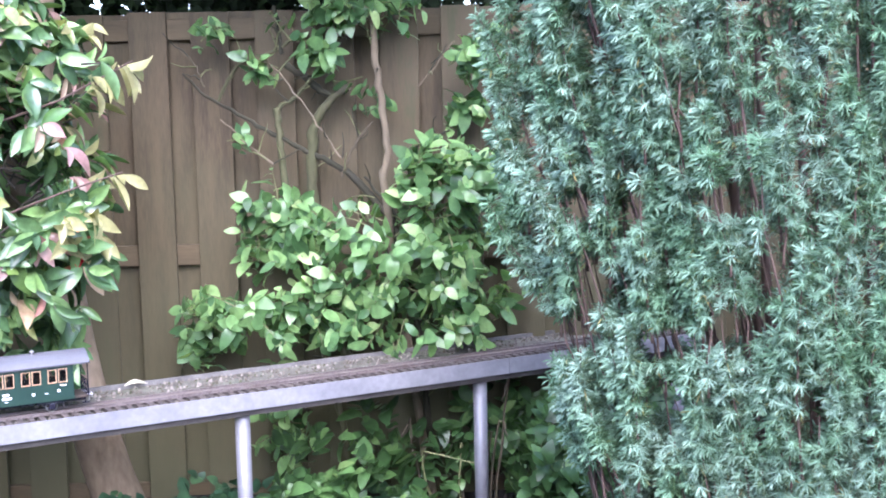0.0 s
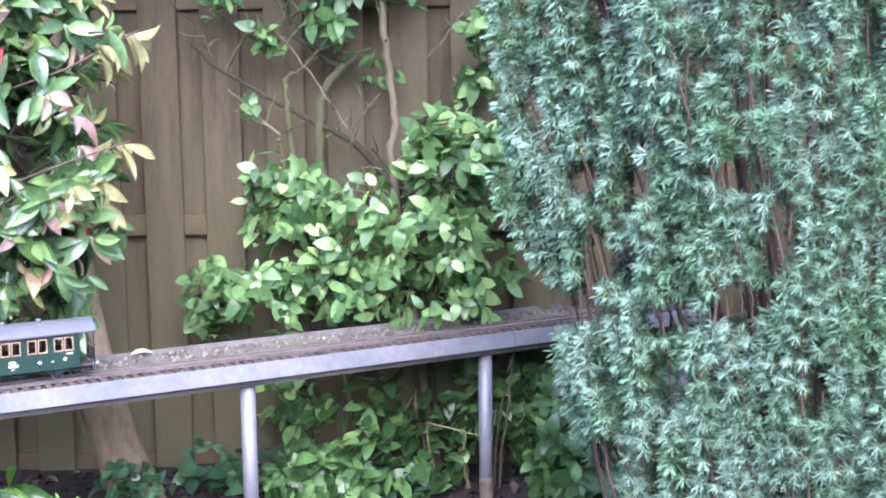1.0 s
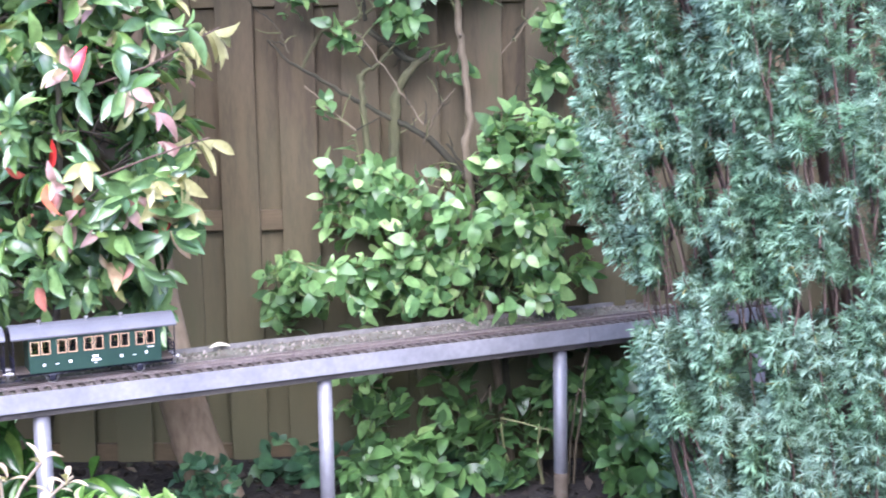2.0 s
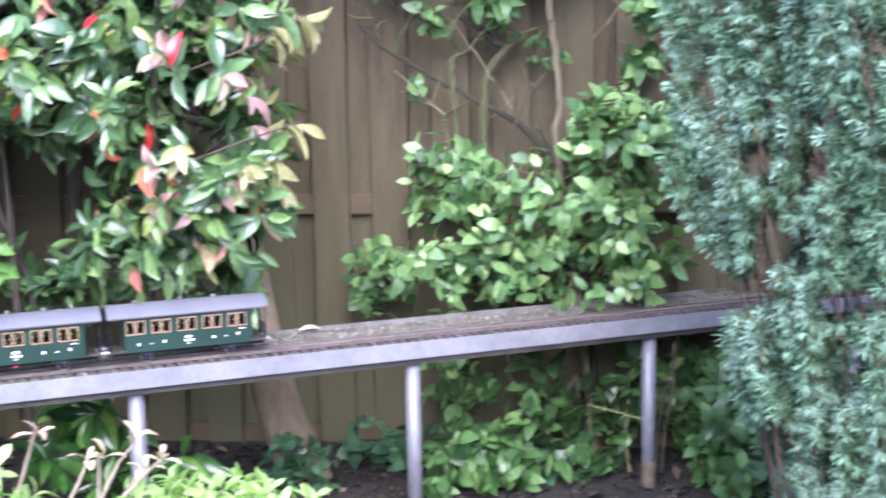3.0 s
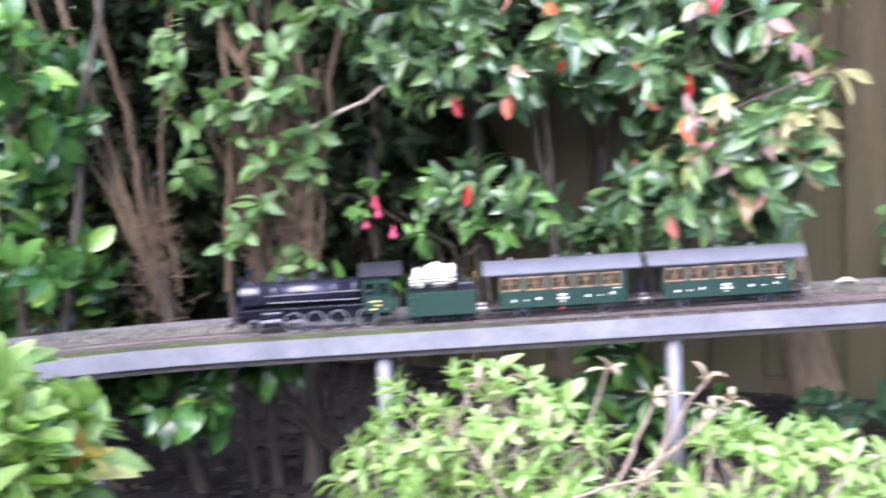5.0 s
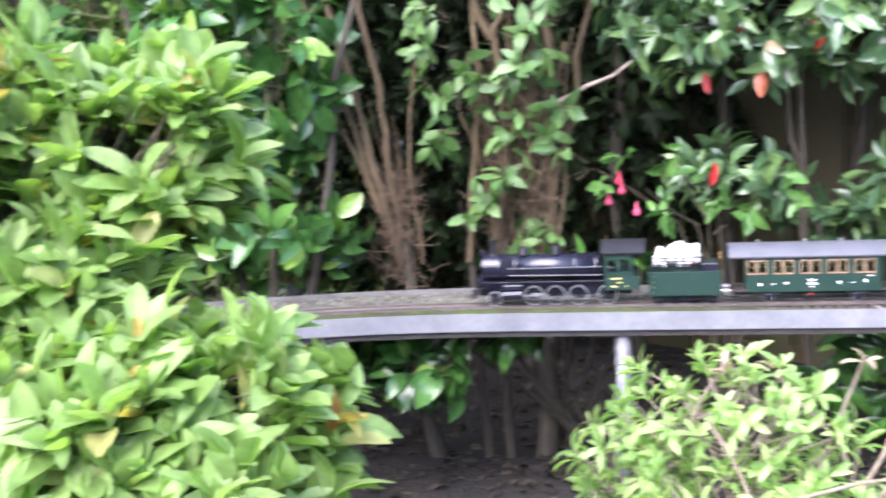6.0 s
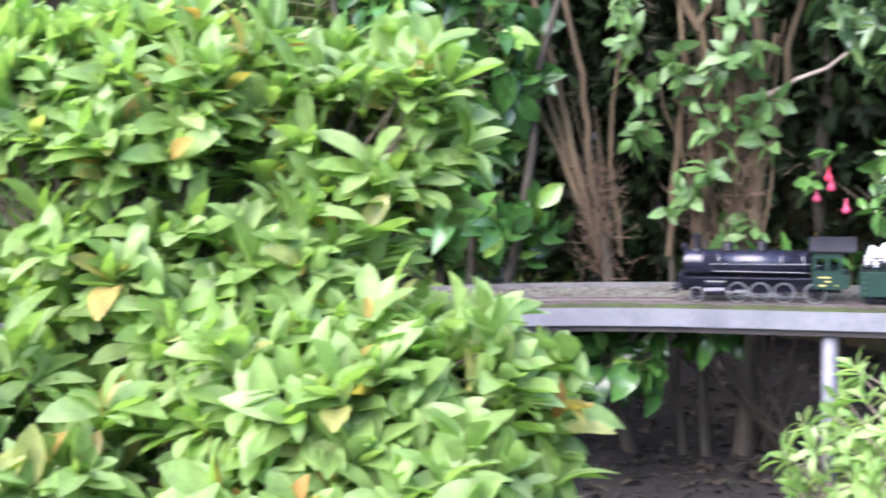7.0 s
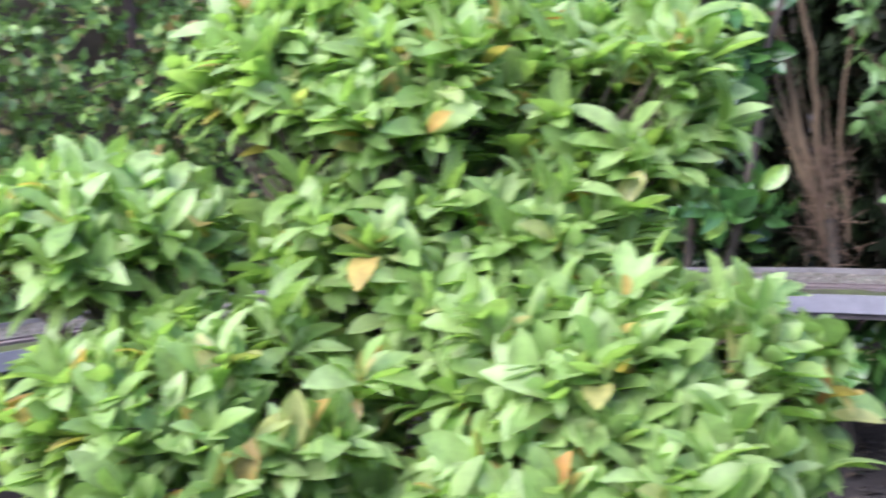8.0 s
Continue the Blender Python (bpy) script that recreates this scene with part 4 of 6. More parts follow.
def build_low_climber():
    rng = np.random.default_rng(33)
    o = np.array([0.05, 4.0, 0])
    br = thing("low_climber", o, label="low sprawling growth of the climber under the trestle, dark green partly for shade", category="shrub")
    for k in range(12):
        a = rng.uniform(-0.5, 0.6)
        tip = np.array([a + rng.normal(0, 0.1), rng.uniform(-0.1, 0.12) - 0.25 * max(0.0, -a), rng.uniform(0.1, 0.42)])
        mid = np.array([a * 0.7, tip[1] * 0.5, tip[2] + 0.06])
        tube_part("runner", [(np.vstack([bent(rng, (a * 0.5, 0.05, 0), mid, 5, 0.012), bent(rng, mid, tip, 4, 0.012)[1:]]), np.linspace(0.005, 0.002, 8), 5)], GREEN_TWIG if k % 2 else STEM, br)
    parts = []
    for c, r, n in (((-0.05, -0.10, 0.20), (0.55, 0.18, 0.24), 200), ((0.0, -0.2, 0.12), (0.6, 0.28, 0.16), 220), ((0.45, -0.12, 0.26), (0.26, 0.14, 0.28), 130), ((-0.40, -0.22, 0.10), (0.30, 0.2, 0.12), 110), ((0.14, 0.12, 0.25), (0.16, 0.07, 0.24), 120)):
        p, d = blob(rng, c, r, n, 0.3)
        parts.append((p, unit(d * 0.6 + np.array([0, -0.6, 0.45]) + rng.normal(0, 0.35, (n, 3)))))
    P, A = np.concatenate([a for a, _ in parts]), np.concatenate([b for _, b in parts])
    P[:, 2] = np.maximum(P[:, 2], 0.03)
    P[:, 1] = np.minimum(P[:, 1], 0.26)
    behind = (P[:, :2] + o[:2] - START) @ np.array([-0.4855, 0.8742]) > 0.13
    behind |= P[:, 0] + o[0] > 0.27
    P, A = airy(P[behind], A[behind], 6.0, -0.25)
    foliage_at(rng, shoots(rng, P, A, 6, 0.056, 0.6, 68, 0.08, 0.3, 0.4), OVATE, LOW_CLIMB_ONE, LOW_CLIMB_MASS, br, o, 250, "dark green lower leaves, darkened for shade")


build_climber()
build_low_climber()

RHO = [(0.0, (0.1756, 0.2751, 0.07464)), (0.3, (0.2171, 0.3362, 0.09797)), (0.65, (0.268, 0.3929, 0.1306)), (0.945, (0.3234, 0.4365, 0.1773)), (0.98, (0.462, 0.3667, 0.1213)), (1.0, (0.4805, 0.2357, 0.0793))]
RHO_ONE = leaf_mat("azalea_leaf", RHO, rough=0.42, glow=0.5)
RHO_MASS = leaf_mat("azalea_foliage", RHO, rough=0.42, glow=0.5, single=False)


def build_near_shrub():
    rng = np.random.default_rng(41)
    o = np.array([-1.95, 0.85, 0])
    sh = thing("azalea_shrub", o, label="tall fresh light-green azalea with a few orange leaves", category="shrub")
    stems = []
    for k in range(8):
        a = 2 * math.pi * k / 8
        line = bent(rng, (0.05 * math.cos(a), 0.05 * math.sin(a), 0), (0.25 * math.cos(a) - 0.05, 0.3 * math.sin(a), 0.85 + 0.2 * rng.random()), 8, 0.03)
        stems.append(line)
        tube_part("stem", [(line, np.linspace(0.010, 0.003, 8), 7)], STEM, sh)
    parts = []
    turn = np.array([(0.57, 0.82, 0), (-0.82, 0.57, 0), (0, 0, 1)])
    for c, r, n in (
            ((-0.055, 0.045, 1.21), (0.28, 0.22, 0.12), 280), ((-0.15, -0.06, 1.26), (0.13, 0.16, 0.07), 70), ((0.16, 0.30, 1.15), (0.17, 0.20, 0.13), 150), ((0.048, 0.056, 0.97), (0.28, 0.22, 0.14), 220),
            ((0.38, 0.10, 0.80), (0.27, 0.20, 0.15), 230), ((-0.246, -0.39, 1.01), (0.20, 0.20, 0.085), 130), ((0.0, -0.33, 0.76), (0.27, 0.22, 0.16), 220), ((0.48, -0.01, 0.70), (0.27, 0.18, 0.11), 150),
            ((0.086, -0.143, 0.62), (0.25, 0.20, 0.14), 70), ((0.0, 0.0, 0.45), (0.35, 0.35, 0.28), 130)):
        p, d = blob(rng, (0, 0, 0), r, n, 0.55)
        p, d = p @ turn + np.array(c), d @ turn
        parts.append((p, unit(d * np.array([1, 1, 0.5]) + np.array([0, 0, 0.95]) + rng.normal(0, 0.25, (n, 3)))))
    P, A = np.concatenate([a for a, _ in parts]), np.concatenate([b for _, b in parts])
    tw = []
    for p, a in zip(P, A):
        s = stems[rng.integers(8)][rng.integers(3, 8)]
        e = p - a * 0.12 + (s - p) * 0.25
        tw.append((np.array([e, (e + p) / 2 + [0, 0, -0.012], p]), (0.0035, 0.0025, 0.0016), 5))
    tagged(tube_part("twigwork", tw, STEM, sh), kind="stuff")
    foliage_at(rng, shoots(rng, P, A, 11, 0.070, 0.35, 42, 0.05, 0.0, 0.4), SPOON, RHO_ONE, RHO_MASS, sh, o, 300, "fresh light-green leaves in whorls")


build_near_shrub()


def build_low_shrub():
    rng = np.random.default_rng(51)
    o = np.array([-0.95, 2.08, 0])
    sh = thing("azalea_shrub", o, label="low sparse azalea with pale young leaves and bare twigs", category="shrub")
    for k in range(9):
        a = rng.uniform(0, 6.28)
        line = bent(rng, (0.04 * math.cos(a), 0.04 * math.sin(a), 0), (0.42 * math.cos(a), 0.16 * math.sin(a), 0.5 + 0.1 * rng.random()), 7, 0.02)
        tube_part("stem", [(line, np.linspace(0.009, 0.003, 7), 6)], TWIG, sh)
    parts = []
    for c, r, n in (((-0.30, -0.02, 0.55), (0.25, 0.12, 0.13), 68), ((0.24, 0.03, 0.50), (0.23, 0.12, 0.13), 64), ((0.0, -0.05, 0.38), (0.56, 0.18, 0.13), 160), ((0.45, 0.08, 0.42), (0.14, 0.1, 0.10), 30), ((0.12, -0.16, 0.30), (0.62, 0.16, 0.10), 150), ((-0.52, 0.0, 0.42), (0.16, 0.12, 0.12), 46)):
        p, d = blob(rng, c, r, n, 0.5)
        parts.append((p, unit(d * np.array([1, 1, 0.4]) + np.array([0, 0, 0.7]) + rng.normal(0, 0.25, (n, 3)))))
    P, A = np.concatenate([a for a, _ in parts]), np.concatenate([b for _, b in parts])
    tw = []
    for p, a in zip(P, A):
        e = p - a * 0.13 + rng.normal(0, 0.02, 3)
        tw.append((np.array([e, (e + p) / 2, p]), (0.003, 0.0022, 0.0014), 4))
    tagged(tube_part("twigwork", tw, TWIG, sh), kind="stuff")
    bare = [((-0.16, 0.0, 0.45), (-0.06, -0.02, 0.70)), ((-0.1, 0.0, 0.5), (-0.24, 0.0, 0.66)), ((-0.06, -0.02, 0.45), (0.02, 0.0, 0.64)), ((0.0, 0.0, 0.44), (0.06, -0.02, 0.66)), ((0.01, 0.0, 0.5), (0.12, 0.02, 0.62)), ((-0.02, -0.06, 0.46), (0.13, -0.05, 0.70)), ((0.0, -0.06, 0.5), (0.17, -0.04, 0.66)), ((-0.25, -0.14, 0.42), (0.05, -0.16, 0.54)), ((-0.30, -0.16, 0.38), (0.10, -0.18, 0.47)), ((-0.42, -0.05, 0.48), (-0.30, -0.08, 0.66))]
    for a, b in bare:
        tube_part("bare_twig", [(bent(rng, a, b, 6, 0.01), np.linspace(0.005, 0.0028, 6), 6)], TWIG, sh, "pale bare twig")
    ends = np.array([b for _, b in bare])
    foliage(rng, shoots(rng, ends, np.tile([0.1, -0.1, 1.0], (len(ends), 1)), 4, 0.04, 0.3, 60, 0.01, 0.1), SPOON, DRY_LEAF, DRY_LEAF, sh, near=20, name="dry_leaf")
    foliage_at(rng, shoots(rng, P, A, 9, 0.042, 0.30, 60, 0.03, 0.02, 0.4), SPOON, LOW_ONE, LOW_MASS, sh, o, 250, "pale yellow-green young leaves")


LOW = [(0.0, (0.2012, 0.3344, 0.1033)), (0.4, (0.3293, 0.4918, 0.1756)), (0.8, (0.4574, 0.5903, 0.2582)), (1.0, (0.5306, 0.6099, 0.3305))]
DRY_LEAF = leaf_mat("dry_leaf", [(0.0, (0.30, 0.22, 0.15)), (1.0, (0.50, 0.40, 0.28))], rough=0.6, glow=0.3)
LOW_ONE = leaf_mat("young_leaf", LOW, rough=0.42, glow=0.5)
LOW_MASS = leaf_mat("young_foliage", LOW, rough=0.42, glow=0.5, single=False)
build_low_shrub()

CANEL = [(0.0, (0.036, 0.088, 0.020)), (0.4, (0.068, 0.145, 0.037)), (0.8, (0.105, 0.195, 0.057)), (1.0, (0.145, 0.225, 0.085))]
CANE_ONE = leaf_mat("cane_leaf", CANEL, rough=0.5, glow=0.3)
CANE_MASS = leaf_mat("cane_foliage", CANEL, rough=0.5, glow=0.3, single=False)


DEAD_PALE = rough_mat("pale_dead_wood", [(0.3, (0.13, 0.10, 0.08)), (0.7, (0.28, 0.23, 0.19))], 20.0, (1, 1, 0.4), 0.9, 0.7, 0.003, fine=80)


def build_cane_shrub():
    rng = np.random.default_rng(61)
    o = np.array([-2.5, 2.98, 0])
    sh = thing("weigela_shrub", o, label="old many-stemmed shrub with peeling brown canes and pale leaves", category="shrub")
    for x, y, r in ((-0.21, -0.17, 0.022), (-0.03, -0.05, 0.011), (0.05, 0.0, 0.014), (0.17, 0.08, 0.030)):
        line = bent(rng, (x * 0.8, y * 0.6, -0.03), (x, y, 0.66), 7, 0.010)
        tube_part("trunk", [(line, np.linspace(r * 1.15, r * 0.75, 7), 9)], BARK_DARK, sh)
    canes = [
        ([(-0.20, -0.19, 0.6), (-0.25, -0.23, 0.88), (-0.29, -0.26, 1.15), (-0.34, -0.30, 1.4), (-0.44, -0.32, 1.9)], 0.014),
        ([(-0.20, -0.18, 0.6), (-0.22, -0.20, 0.9), (-0.23, -0.21, 1.14), (-0.27, -0.24, 1.4), (-0.32, -0.25, 2.0)], 0.012),
        ([(-0.21, -0.18, 0.6), (-0.29, -0.25, 0.92), (-0.36, -0.3, 1.12), (-0.5, -0.35, 1.5)], 0.007),
        ([(-0.22, -0.20, 0.66), (-0.30, -0.26, 1.02), (-0.39, -0.33, 1.36), (-0.5, -0.35, 1.8)], 0.008),
        ([(-0.16, -0.14, 0.6), (-0.18, -0.16, 0.95), (-0.16, -0.14, 1.12), (-0.1, -0.1, 1.5)], 0.007),
        ([(0.17, 0.08, 0.6), (0.16, 0.08, 0.93), (0.18, 0.09, 1.21), (0.15, 0.08, 1.4), (0.1, 0.1, 2.0)], 0.019),
        ([(-0.04, -0.06, 0.6), (-0.01, -0.04, 0.97), (0.0, -0.03, 1.2), (-0.04, 0.0, 1.8)], 0.011),
        ([(0.02, -0.01, 0.6), (0.07, 0.01, 0.89), (0.06, 0.0, 1.1), (0.04, 0.0, 1.27)], 0.017),
        ([(0.04, 0.0, 1.26), (-0.01, -0.03, 1.38), (-0.12, -0.05, 1.8)], 0.014),
        ([(0.04, 0.0, 1.26), (0.07, 0.02, 1.36), (0.1, 0.0, 1.9)], 0.011),
        ([(0.14, 0.06, 0.9), (0.12, 0.04, 1.0), (0.10, 0.03, 1.12), (0.08, 0.0, 1.3)], 0.011),
        ([(0.20, 0.10, 0.9), (0.23, 0.12, 1.03), (0.25, 0.13, 1.19), (0.29, 0.15, 1.4), (0.36, 0.2, 2.0)], 0.012),
        ([(0.12, 0.05, 0.6), (0.11, 0.04, 0.83), (0.17, 0.08, 1.04), (0.21, 0.11, 1.24)], 0.013),
    ]
    for pts, r in canes:
        p = np.array(pts)
        u = np.linspace(0, len(p) - 1, 3 * len(p))
        line = np.stack([np.interp(u, np.arange(len(p)), p[:, c]) for c in range(3)], 1) + rng.normal(0, 0.004, (len(u), 3))
        tube_part("cane", [(line, np.linspace(r, r * 0.6, len(u)), 8)], CANE, sh)
    for k in range(30):
        left = k % 5 == 0
        b = np.array([-0.19, -0.16, 0.62]) if left else np.array([rng.uniform(0.0, 0.18), 0.04, 0.62])
        b = b + rng.normal(0, 0.02, 3)
        e = b + np.array([rng.uniform(-0.2, 0.02) if left else rng.normal(0, 0.09), rng.normal(0, 0.06), rng.uniform(0.4, 0.95)])
        tube_part("cane", [(bent(rng, b, e, 7, 0.02), np.linspace(rng.uniform(0.004, 0.008), 0.002, 7), 6)], CANE, sh)
    dead = []
    for k in range(620):
        left = k % 3 == 0
        c = np.array([-0.20, -0.18]) if left else np.array([rng.uniform(0.0, 0.20), 0.03])
        b = np.array([*(c + rng.normal(0, 0.03, 2)), rng.uniform(0.52, 0.86 if left else 1.15)])
        e = b + np.array([rng.normal(0, 0.05), rng.normal(-0.03, 0.03), rng.uniform(0.0, 0.13)])
        dead.append((bent(rng, b, e, 4, 0.010), (0.0019, 0.0016, 0.0012, 0.0007), 3))
    tagged(tube_part("dead_twigwork", dead, DEAD, sh, "tangle of dead brown twigs"), kind="stuff")
    tube_part("cane", [(np.array([(0.20, 0.04, 1.06), (0.26, 0.06, 1.085), (0.30, 0.08, 1.112), (0.37, 0.12, 1.14), (0.42, 0.14, 1.18)]), (0.0085, 0.008, 0.0065, 0.0055, 0.004), 7)], DEAD_PALE, sh, "broken pale side branch")
    anchors = np.array([(-0.08, -0.23, 1.25), (-0.03, -0.19, 1.14), (0.03, -0.14, 1.15), (0.09, -0.09, 1.11), (0.16, -0.06, 1.2), (0.19, -0.05, 1.3), (0.21, -0.05, 1.17), (0.13, -0.07, 0.99), (-0.03, -0.19, 0.98), (0.12, -0.08, 0.87), (0.03, -0.14, 0.80), (0.23, -0.03, 0.96), (0.25, -0.02, 1.03), (0.17, -0.04, 0.69), (-0.1, -0.22, 1.36), (0.3, -0.05, 1.36), (0.38, 0.0, 1.42), (0.05, -0.1, 1.38)])
    P = np.repeat(anchors, 3, axis=0) + rng.normal(0, 0.032, (3 * len(anchors), 3))
    far, d = blob(rng, (0.1, 0.0, 1.75), (0.5, 0.3, 0.3), 110, 0.3)
    P = np.concatenate([P, far])
    A = unit(np.array([0.15, -0.7, 0.1]) + rng.normal(0, 0.45, P.shape))
    tagged(tube_part("twigwork", [(np.array([p - a * 0.10 + [0, 0.03, -0.03], p - a * 0.05 + [0, 0, 0.006], p]), (0.0018, 0.0015, 0.0011), 4) for p, a in zip(P, A)], CANE, sh), kind="stuff")
    foliage_at(rng, shoots(rng, P, A, 5, 0.064, 0.44, 68, 0.07, 0.45), OVATE, CANE_ONE, CANE_MASS, sh, o, 200, "pale soft green leaves")


build_cane_shrub()

LAU = [(0.0, (0.0205, 0.0574, 0.0164)), (0.5, (0.041, 0.1148, 0.0246)), (0.85, (0.0738, 0.1804, 0.0369)), (1.0, (0.1804, 0.2952, 0.0574))]
LAU_ONE = leaf_mat("laurel_leaf", LAU, rough=0.25, glow=0.2)
LAU_MASS = leaf_mat("laurel_foliage", LAU, rough=0.25, glow=0.2, single=False)


def build_laurel():
    rng = np.random.default_rng(71)
    o = np.array([-3.1, 2.55, 0])
    sh = thing("laurel_bush", o, label="glossy dark green laurel bush", category="shrub")
    for k in range(5):
        tube_part("stem", [(bent(rng, (0.06 * k - 0.15, 0, 0), (0.25 * k - 0.55, rng.normal(0, 0.1), 1.6), 8, 0.03), np.linspace(0.02, 0.007, 8), 7)], BARK_DARK, sh)
    parts = []
    for c, r, n in (((0.1, -0.05, 1.25), (0.30, 0.25, 0.3), 95), ((-0.4, 0.1, 1.3), (0.4, 0.3, 0.5), 120), ((0.12, 0.0, 0.72), (0.30, 0.2, 0.13), 26), ((0.5, 0.05, 0.36), (0.3, 0.12, 0.08), 26), ((-0.3, 0.0, 0.5), (0.35, 0.25, 0.4), 80)):
        p, d = blob(rng, c, r, n, 0.5)
        parts.append((p, unit(d + np.array([0.2, -0.4, 0.2]) + rng.normal(0, 0.3, (n, 3)))))
    P, A = np.concatenate([a for a, _ in parts]), np.concatenate([b for _, b in parts])
    tagged(tube_part("twigwork", [(np.array([p - a * 0.14, p - a * 0.06, p]), (0.004, 0.003, 0.002), 4) for p, a in zip(P, A)], GREEN_TWIG, sh), kind="stuff")
    foliage_at(rng, shoots(rng, P, A, 5, 0.100, 0.50, 62, 0.08, 0.25), OBLONG, LAU_ONE, LAU_MASS, sh, o, 200, "glossy dark laurel leaves")


build_laurel()



def build_backing():
    """A dense evergreen screen along the fence behind the old shrubs, with an unseen overhang added to shade them."""
    rng = np.random.default_rng(77)
    o = np.array([-3.0, 4.0, 0])
    sh = thing("evergreen_screen", o, label="dense evergreen screen along the fence, leaves near-black for shade, with an added overhang", category="shrub")
    for k in range(7):
        x = -1.2 + 0.4 * k
        tube_part("stem", [(bent(rng, (x, 0, 0), (x + rng.normal(0, 0.1), -0.1, 2.4), 8, 0.04), np.linspace(0.03, 0.012, 8), 7)], BARK_DARK, sh)
    n = 2600
    P = np.stack([rng.uniform(-1.4, 1.45, n), rng.uniform(-0.22, 0.2, n), rng.uniform(0.25, 2.7, n)], 1)
    bare = (P[:, 0] > 0.70 + 0.1 * np.sin(9 * P[:, 2])) & (P[:, 2] < 1.25)
    P = P[~bare]
    n = len(P)
    P[:, 1] -= 0.5 * np.clip(P[:, 2] - 1.9, 0, 1)
    # unseen overhang, added to cut the sky light on canes and soil
    over = 900
    Q = np.stack([rng.uniform(-1.3, 0.3, over), rng.uniform(-1.5, 0.1, over), rng.uniform(2.15, 2.6, over)], 1)
    P, n = np.concatenate([P, Q]), n + over
    for k in range(9):
        x = -1.2 + 0.18 * k
        tube_part("shading_bough", [(bent(rng, (x, -0.05, 2.0), (x + rng.normal(0, 0.15), -1.4, 2.45), 7, 0.03), np.linspace(0.014, 0.005, 7), 6)], BARK_DARK, sh)
    A = unit(np.array([0.0, -0.8, 0.3]) + rng.normal(0, 0.5, (n, 3)))
    foliage(rng, shoots(rng, P, A, 5, 0.085, 0.42, 60, 0.06, 0.3), LANCE, LAU_SHADE, LAU_SHADE, sh, near=0, label="evergreen leaves, near-black for shade")


# near-black: the deep shade among these leaves is put into their colour
LAU_SHADE = leaf_mat("shade_dark_foliage", [(0.0, (0.0056, 0.0096, 0.004)), (0.6, (0.0096, 0.0176, 0.0064)), (1.0, (0.0192, 0.036, 0.0112))], rough=0.6, glow=0.05, single=False, spec=0.12)
build_backing()

HEDGE = [(0.0, (0.0715, 0.138, 0.03)), (0.5, (0.143, 0.252, 0.05)), (0.85, (0.234, 0.378, 0.08)), (1.0, (0.377, 0.252, 0.11))]
HEDGE_MASS = leaf_mat("hedge_foliage", HEDGE, rough=0.45, glow=0.2, single=False)


def build_hedge():
    rng = np.random.default_rng(81)
    o = np.array([-4.35, 1.2, 0])
    h = thing("ivy_hedge", o, label="tall hedge overgrown with small-leaved ivy", category="hedge")
    for k in range(9):
        y = -2.6 + 0.7 * k
        tube_part("stem", [(bent(rng, (0, y, 0), (0.05, y + rng.normal(0, 0.1), 2.1), 8, 0.03), np.linspace(0.03, 0.012, 8), 7)], BARK_RED, h)
    n = 20000
    P = np.stack([rng.uniform(-0.2, 0.30, n), rng.uniform(-2.8, 3.2, n), rng.uniform(0.0, 2.2, n)], 1)
    P[:, 0] += 0.08 * np.sin(P[:, 1] * 5) * np.cos(P[:, 2] * 6)
    A = unit(np.array([1.0, -0.2, 0.3]) + rng.normal(0, 0.5, (n, 3)))
    P, A = airy(P, A, 4.5, -0.2)
    twigs = []
    for _ in range(900):
        b = np.array([rng.uniform(0.05, 0.28), rng.uniform(-2.8, 3.2), rng.uniform(0.2, 2.0)])
        twigs.append((bent(rng, b, b + np.array([rng.uniform(0.0, 0.08), rng.normal(0, 0.08), rng.uniform(0.05, 0.25)]), 4, 0.012), (0.004, 0.003, 0.002, 0.0012), 4))
    tagged(tube_part("twigwork", twigs, CANE, h, "brown ivy stems"), kind="stuff")
    ob_leaves = shoots(rng, P, A, 4, 0.040, 0.66, 60, 0.03, 0.3)
    foliage(rng, ob_leaves, SMALL, HEDGE_MASS, HEDGE_MASS, h, near=0, label="small ivy leaves")


build_hedge()


def build_top_ivy():
    rng = np.random.default_rng(83)
    h = thing("ivy_hedge", (-0.4, 4.62, 0), label="dark ivy hedge rising behind the fence, with an added unseen overhang", category="hedge")
    for k in range(8):
        tube_part("stem", [(bent(rng, (-3.2 + 0.95 * k, 0.05, 0), (-3.2 + 0.95 * k, 0.05, 2.2), 8, 0.02), np.linspace(0.03, 0.012, 8), 7)], BARK_DARK, h)
    n = 18000
    P = np.stack([rng.uniform(-3.9, 3.6, n), rng.uniform(-0.14, 0.25, n), rng.uniform(1.45, 2.5, n)], 1)
    # overhang out of view, added to shade the upper fence and photinia edge
    over = 2600
    Q = np.stack([rng.uniform(-0.95, 0.5, over), rng.uniform(-1.25, -0.05, over), rng.uniform(2.12, 2.5, over)], 1)
    P, n = np.concatenate([P, Q]), n + over
    for k in range(6):
        x = -0.8 + 0.25 * k
        tube_part("shading_bough", [(bent(rng, (x, 0.05, 2.1), (x + rng.normal(0, 0.1), -1.2, 2.35), 7, 0.03), np.linspace(0.012, 0.004, 7), 6)], BARK_DARK, h)
    A = unit(np.array([0, -0.8, 0.3]) + rng.normal(0, 0.5, (n, 3)))
    # same leaf colour as the screen, darkened for shade
    foliage(rng, shoots(rng, P, A, 4, 0.045, 0.7, 60, 0.03, 0.3), SMALL, LAU_SHADE, LAU_SHADE, h, near=0, label="dark ivy leaves")


build_top_ivy()


